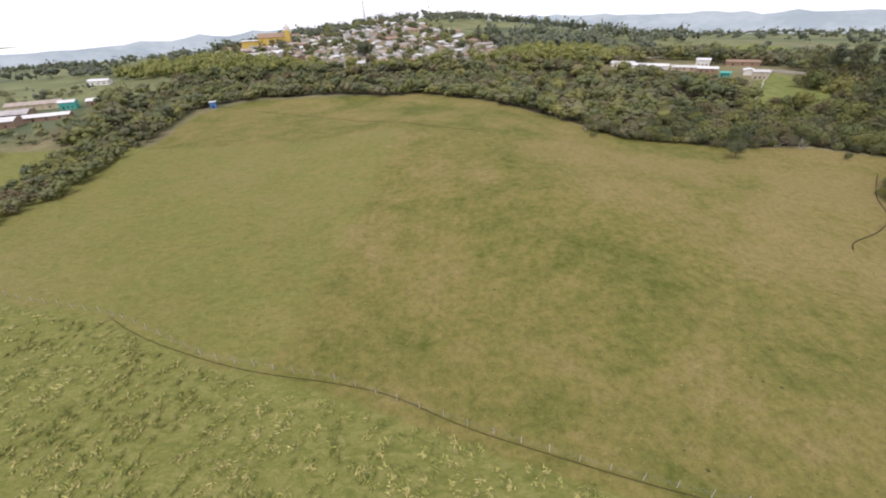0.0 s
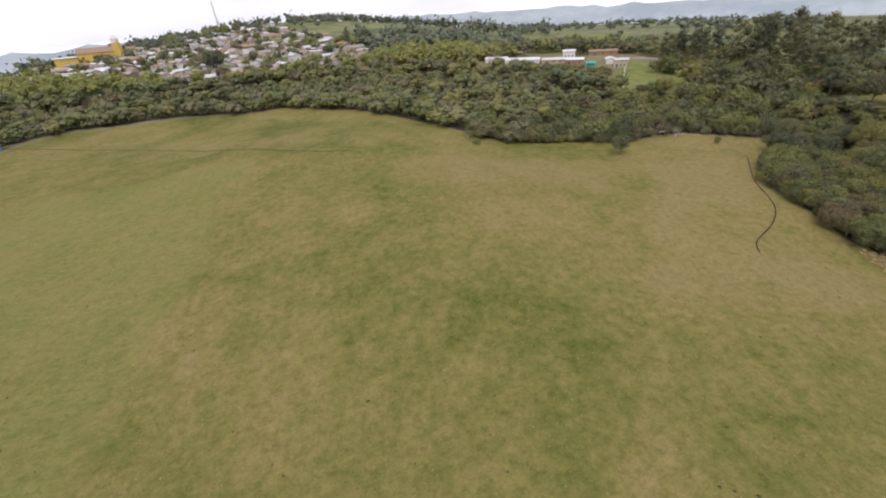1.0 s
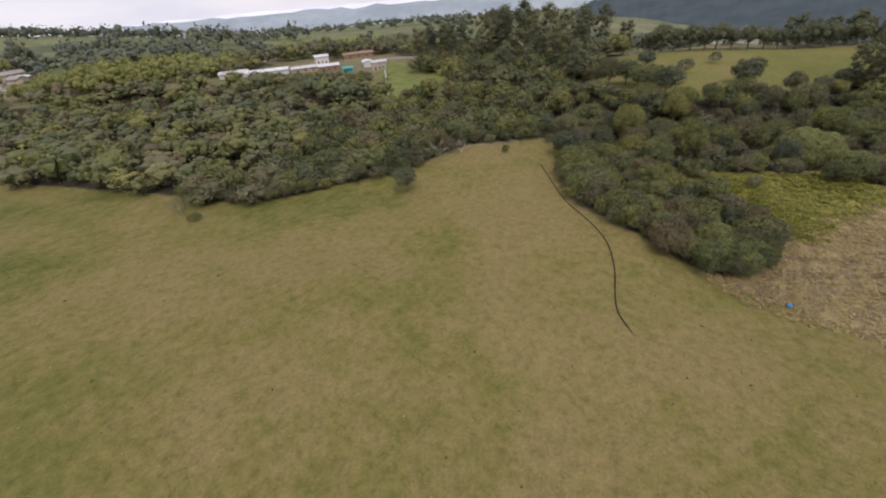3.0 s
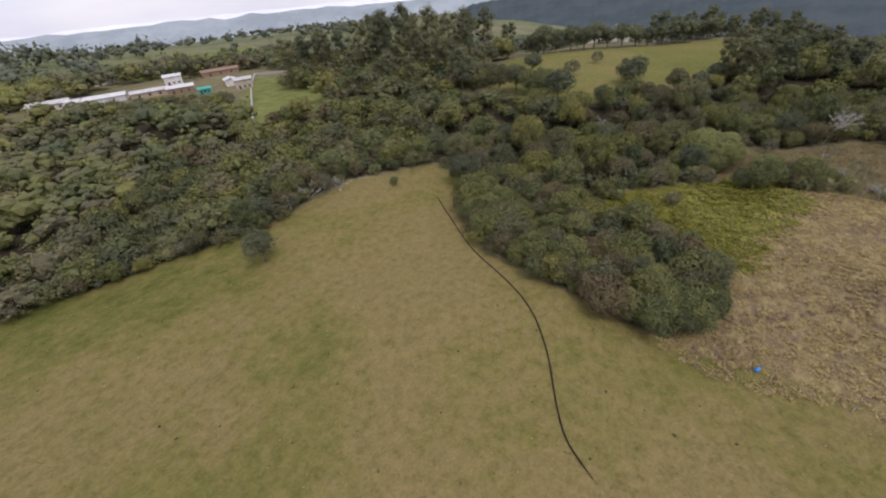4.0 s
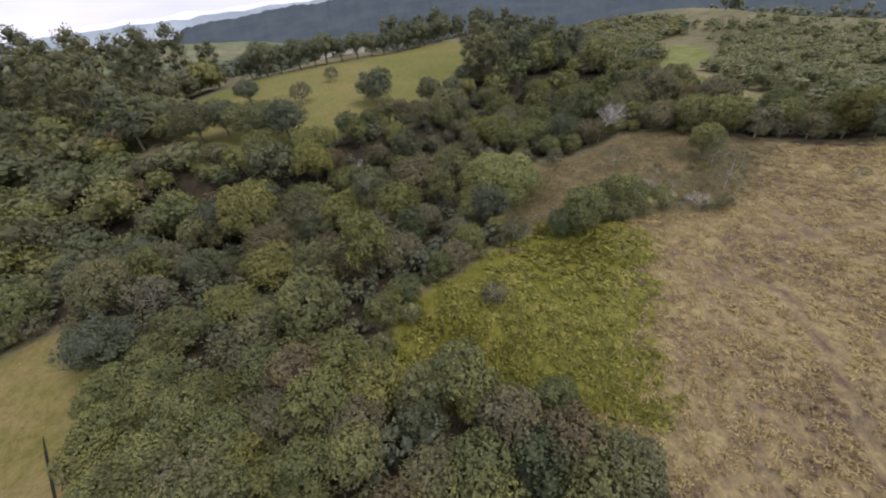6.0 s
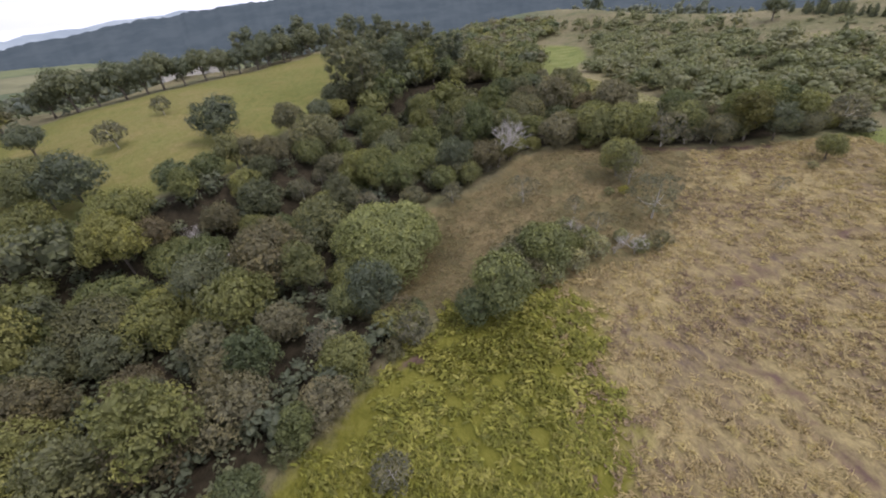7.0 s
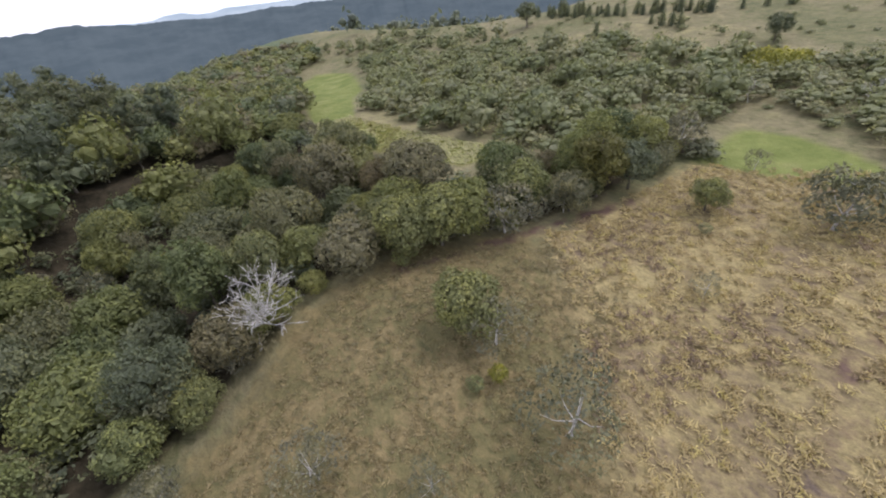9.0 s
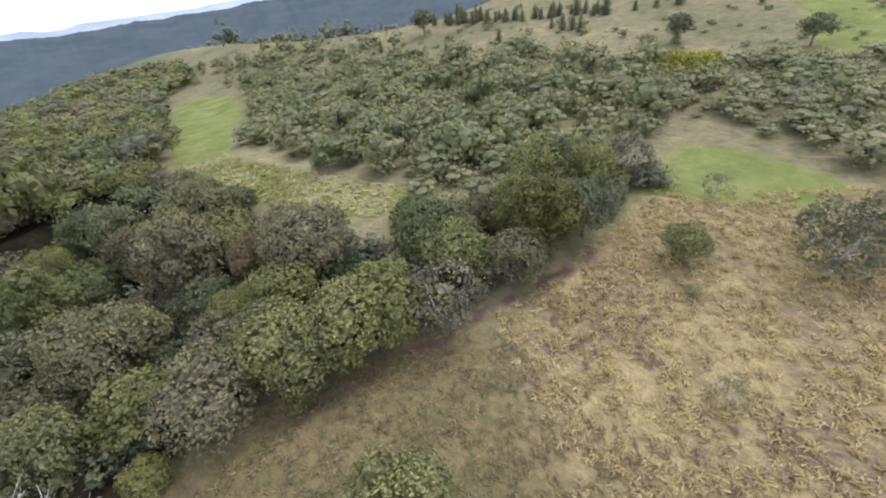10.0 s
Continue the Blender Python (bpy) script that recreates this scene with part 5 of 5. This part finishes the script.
def barrel(x, y):
    ob = thing("barrel", "bright blue plastic barrel lying in the grass", "barrel", "", "", at_ground(x, y, 0.45))
    profile = [(-0.8, 0.36), (-0.76, 0.43), (-0.3, 0.45), (-0.27, 0.48), (-0.22, 0.45), (0.22, 0.45), (0.27, 0.48), (0.3, 0.45), (0.76, 0.43), (0.8, 0.36)]
    v, f = tubes([[(Vector((t, 0, 0)), r) for t, r in profile]], 18)
    part("shell", mesh_of("barrel_shell", v, f, BLUE_BRIGHT, True), ob)
    for s, m in ((-1, BLUE_BRIGHT), (1, WHITE_WALL)):
        bm = bmesh.new()
        bmesh.ops.create_cone(bm, segments=18, radius1=0.37, radius2=0.37, depth=0.05, cap_ends=True, matrix=Matrix.Translation((0.79 * s, 0, 0)) @ Matrix.Rotation(math.pi / 2, 4, "Y"))
        part("lid", finish(bm, "barrel_lid", m), ob)
    ob.rotation_euler, ob.scale = (0, 0, radians(-35)), (0.55, 0.55, 0.55)
    ob.location.z -= 0.06


barrel(138, 55.4)


def furrow(name, line, width, label, earth=EARTH):
    """A drain laid on the ground: dark floor, its shade put into the earth colour, between two low banks of thrown-up
    earth.
    """
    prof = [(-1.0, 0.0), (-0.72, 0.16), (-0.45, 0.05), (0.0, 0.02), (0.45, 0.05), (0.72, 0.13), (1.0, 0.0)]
    pts = along(line, 0.7)
    verts, faces = [], []
    for i, (x, y, a) in enumerate(pts):
        wob = 1 + 0.35 * noise.noise((x * 0.5, y * 0.5, 1))
        ease = min(1.0, i / 5 + 0.15, (len(pts) - 1 - i) / 5 + 0.15)
        for o, z in prof:
            px, py = x - math.sin(a) * o * width * wob * ease, y + math.cos(a) * o * width * wob * ease
            verts.append((px, py, float(height(px, py)) + z * ease + 0.03))
    k = len(prof)
    for i in range(len(pts) - 1):
        for j in range(k - 1):
            faces.append((i * k + j, i * k + j + 1, (i + 1) * k + j + 1, (i + 1) * k + j))
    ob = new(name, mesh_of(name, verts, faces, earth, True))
    return tagged(ob, label, "ditch", "", "structure")


def smooth_line(points, rounds=2):
    for _ in range(rounds):
        out = [points[0]]
        for (ax, ay), (bx_, by_) in zip(points, points[1:]):
            out += [(ax * 0.75 + bx_ * 0.25, ay * 0.75 + by_ * 0.25), (ax * 0.25 + bx_ * 0.75, ay * 0.25 + by_ * 0.75)]
        points = out + [points[-1]]
    return points


furrow("drain_ditch", smooth_line([(166, 125), (162.8, 122), (154, 113.3), (146, 105), (139.5, 95.5), (134.7, 89.4), (130.5, 85.8), (124.5, 82.2), (118.6, 79.8), (113.3, 77.2), (111, 74.7), (109, 72)]), 0.115, "narrow winding drainage ditch, its earth coloured dark for shade")
furrow("drain_far", smooth_line([(-160, 300), (-92, 268), (-40, 228), (3, 183), (27, 176)]), 0.13, "shallow dark drain across the pasture", EARTH_GREEN)
furrow("drain_fence", smooth_line([(-71, 59), (-59, 51), (-41, 44), (-29, 40), (-14, 37), (-4, 34), (6, 28), (19, 23), (31, 18), (41, 15)]), 0.05, "worn dark strip under the field fence", EARTH_GREEN)


def fence(line, step, label):
    ob = thing("fence", label, "fence")
    r = random.Random(2)
    tops = []
    for x, y, a in along(line, step):
        v, f = tubes([[(Vector((0, 0, -0.4)), 0.085), (Vector((r.uniform(-0.1, 0.1), r.uniform(-0.1, 0.1), 1.5 + r.uniform(0, 0.5))), 0.07)]], 6)
        p = part("post", mesh_of("post", v, f, POST, True), ob)
        p.location = at_ground(x, y)
        tops.append(at_ground(x, y))
    for h in (0.45, 0.85, 1.25):
        v, f = tubes([[(t + Vector((0, 0, h)), 0.006) for t in tops]], 3)
        part("wire", mesh_of("wire", v, f, WIRE), ob)


fence([(-106, 69), (-71, 59.6), (-41, 44.6), (-14, 37.6), (6, 28.6), (31, 18.6), (41, 15.6), (78, 10.6), (112, 20.5), (128, 32.5), (134.2, 44.3), (137, 55)], 4.2, "old wire fence on pale wooden posts between pasture and rough grass")


def garden_wall(line, label):
    ob = thing("garden_wall", label, "wall")
    for (ax, ay), (bx_, by_) in zip(line, line[1:]):
        n_ = max(1, round(math.hypot(bx_ - ax, by_ - ay) / 8))
        for i in range(n_):
            p, q = [at_ground(ax + (bx_ - ax) * t, ay + (by_ - ay) * t) for t in (i / n_, (i + 1) / n_)]
            d = (q - p).normalized()
            s = Vector((-d.y, d.x, 0)) * 0.45
            bm = bmesh.new()
            a = [bm.verts.new(v) for v in (p + s - Vector((0, 0, 0.6)), q + s - Vector((0, 0, 0.6)), q - s - Vector((0, 0, 0.6)), p - s - Vector((0, 0, 0.6)))]
            b = [bm.verts.new(v) for v in (p + s + Vector((0, 0, 1.5)), q + s + Vector((0, 0, 1.5)), q - s + Vector((0, 0, 1.5)), p - s + Vector((0, 0, 1.5)))]
            bm.faces.new(b)
            bm.faces.new(a[::-1])
            for j in range(4):
                bm.faces.new((a[j], a[(j + 1) % 4], b[(j + 1) % 4], b[j]))
            bmesh.ops.recalc_face_normals(bm, faces=bm.faces)
            part("panel", finish(bm, "wall_panel", CONCRETE), ob)


garden_wall([(198, 238), (250, 304)], "pale concrete wall running down the meadow")
garden_wall([(262, 318), (290, 350), (308, 328)], "pale concrete wall beside the hamlet")

# ---- grasses ----
def tufts(name, poly, per, high, wide_, blades, leaf, label, seed, keep=None, lean=0.5, laid=3.0, spread=0.3):
    """Tussocks of bent blades over an outline; per square metre."""
    g = np.random.default_rng(seed)
    p = np.array(poly)
    lo, hi = p.min(0), p.max(0)
    n = int((hi - lo).prod() * per)
    x, y = g.uniform(lo[0], hi[0], n), g.uniform(lo[1], hi[1], n)
    ok = inside(poly, x, y) > 0.3
    clot = np.sin(x * 0.9 + 2 * np.sin(y * 0.35)) + np.sin(y * 1.1 + 2 * np.sin(x * 0.3)) + g.normal(0, 0.8, n)
    ok &= clot > -1.3
    if keep is not None:
        ok &= keep(x, y)
    x, y = x[ok], y[ok]
    n = len(x)
    z = height(x, y)
    x, y, z = [np.repeat(v, blades) for v in (x, y, z)]
    tone = np.repeat(g.random(n), blades)
    m = len(x)
    a = 2.2 * np.sin(x * 0.11 + np.sin(y * 0.07)) + 1.6 * np.sin(y * 0.13) + g.normal(0, laid, m)
    h, r = high * g.uniform(0.5, 1.3, m), g.uniform(0.2, 1.0, m) * lean * high
    w = wide_ * g.uniform(0.6, 1.3, m)
    ca, sa = np.cos(a), np.sin(a)
    x0, y0 = x + g.normal(0, high * spread, m), y + g.normal(0, high * spread, m)
    v = np.stack([
        np.stack([x0 - ca * r * 0.4 - sa * w, y0 - sa * r * 0.4 + ca * w, z + h * 0.25], 1),
        np.stack([x0 - ca * r * 0.4 + sa * w, y0 - sa * r * 0.4 - ca * w, z + h * 0.25], 1),
        np.stack([x0 + ca * r * 0.6 + sa * w * 0.8, y0 + sa * r * 0.6 - ca * w * 0.8, z + h * 0.6], 1),
        np.stack([x0 + ca * r * 1.5, y0 + sa * r * 1.5, z + h * 0.55], 1),
    ], 1).reshape(-1, 3)
    b = np.arange(m)[:, None] * 4
    ob = new(name, mesh_of(name, v, np.concatenate([b + [0, 1, 2], b + [0, 2, 3]]), leaf, False, np.repeat(tone, 4)))
    return tagged(ob, label, "grass", "", "stuff")


def ragged(poly, x, y, w):
    """Depth inside an outline with a ragged edge w metres deep."""
    return inside(poly, x, y) + w * (0.5 * np.sin(x * 0.9 + 2.0 * np.sin(y * 0.37)) + 0.5 * np.sin(y * 1.1 + 2.0 * np.sin(x * 0.41)) + 0.6 * np.sin(x * 5.3 + y * 3.1))


def off_trails(x, y):
    return np.min([near_line(p, x, y) for p in TRAILS], axis=0) > 0.9


def in_dry(x, y):
    ok = (y > -38 + 7 * np.sin(x * 0.13) + 4 * np.sin(x * 0.41)) & (x > 112 + 9 * np.sin(y * 0.15) + 5 * np.sin(y * 0.43))
    return ok & off_trails(x, y) & (ragged(MARSH, x, y, 3.0) < 1.0)


def in_rushes(x, y):
    """Rushes stand in loose drifts, thickest in the low middle of the field."""
    drift = np.sin(x * 0.22 + 1.7 * np.sin(y * 0.13)) + np.sin(y * 0.27 - x * 0.1 + 1.3 * np.sin(x * 0.17)) + 0.6 * np.sin(x * 0.9 + y * 0.7)
    return in_dry(x, y) & (inside(FOREST, x, y) < 0) & (drift > 0.4 + 0.9 * np.clip((near_line([(150, 40), (190, 15)], x, y) - 22) / 14, 0, 1))


tufts("dry_reeds", DRY, 1.5, 0.5, 0.06, 13, BLADE_DRY, "straw-coloured dry reeds and grasses", 1, in_dry, 0.85, 2.2, 0.5)
tufts("brown_rushes", DRY, 1.1, 0.5, 0.07, 9, BLADE_RUSH, "dark brown withered rushes in drifts over the dry field", 8, in_rushes, 0.7, 1.5, 0.42)
tufts("marsh_grass", [(150, 38), (206, 38), (206, 96), (150, 96)], 1.5, 0.85, 0.12, 22, BLADE_MARSH, "yellow-green marsh grass in thick tussocks", 2, lambda x, y: (ragged(MARSH, x, y, 2.4) > -0.6) & (inside(FOREST, x, y) < 2), 0.6, 1.2, 0.42)
tufts("pasture_tussocks", PASTURE, 0.26, 0.16, 0.12, 4, BLADE_LAWN, "short tussocks in grazed pasture", 3, lambda x, y: (y < 190) & (x > -130))
tufts("rough_grass", [(-140, 66), (-106, 66), (-71, 57), (-41, 42), (6, 26), (41, 12), (78, 9), (80, -40), (-140, -40)], 0.34, 0.6, 0.14, 11, BLADE_RANK, "rank yellow-green grass beside the fence", 4, None, 0.9, 1.0, 0.55)
tufts("strip_reeds", REED_STRIP, 1.6, 0.9, 0.10, 5, BLADE_STRAW, "pale yellow reeds in the valley strip", 6, None, 0.9, 0.9)
tufts("slope_grass", [(198, 44), (196, 50), (198, 63), (204, 66), (214, 58), (224, 53), (234, 26), (231, 12), (219, 1), (206, 4), (198, 26)], 3.0, 0.38, 0.05, 6, BLADE_SLOPE, "brown tussock grass on the slope", 5, None, 0.9, 2.0, 0.45)


def clods(poly, n, seed):
    """Dark dung and moss clods dotted over the pasture."""
    g = np.random.default_rng(seed)
    p = np.array(poly)
    lo, hi = p.min(0), p.max(0)
    x, y = g.uniform(lo[0], hi[0], n * 3), g.uniform(lo[1], hi[1], n * 3)
    ok = inside(poly, x, y) > 2
    x, y = x[ok][:n], y[ok][:n]
    iv, jf = ICO[1]
    r = g.uniform(0.06, 0.22, len(x)) * np.where(g.random(len(x)) < 0.12, 1.4, 1.0)
    v = iv[None] * g.uniform(0.7, 1.3, (len(x), len(iv), 1)) * r[:, None, None] * np.array([1.2, 1.0, 0.35])
    v = v + np.stack([x, y, height(x, y)], 1)[:, None]
    f = jf[None] + (np.arange(len(x)) * len(iv))[:, None, None]
    ob = new("pasture_clods", mesh_of("pasture_clods", v.reshape(-1, 3), f.reshape(-1, 3), EARTH_GREEN, True))
    return tagged(ob, "dark clods and dung dotted over the pasture", "clods", "", "stuff")


clods(PASTURE, 800, 9)
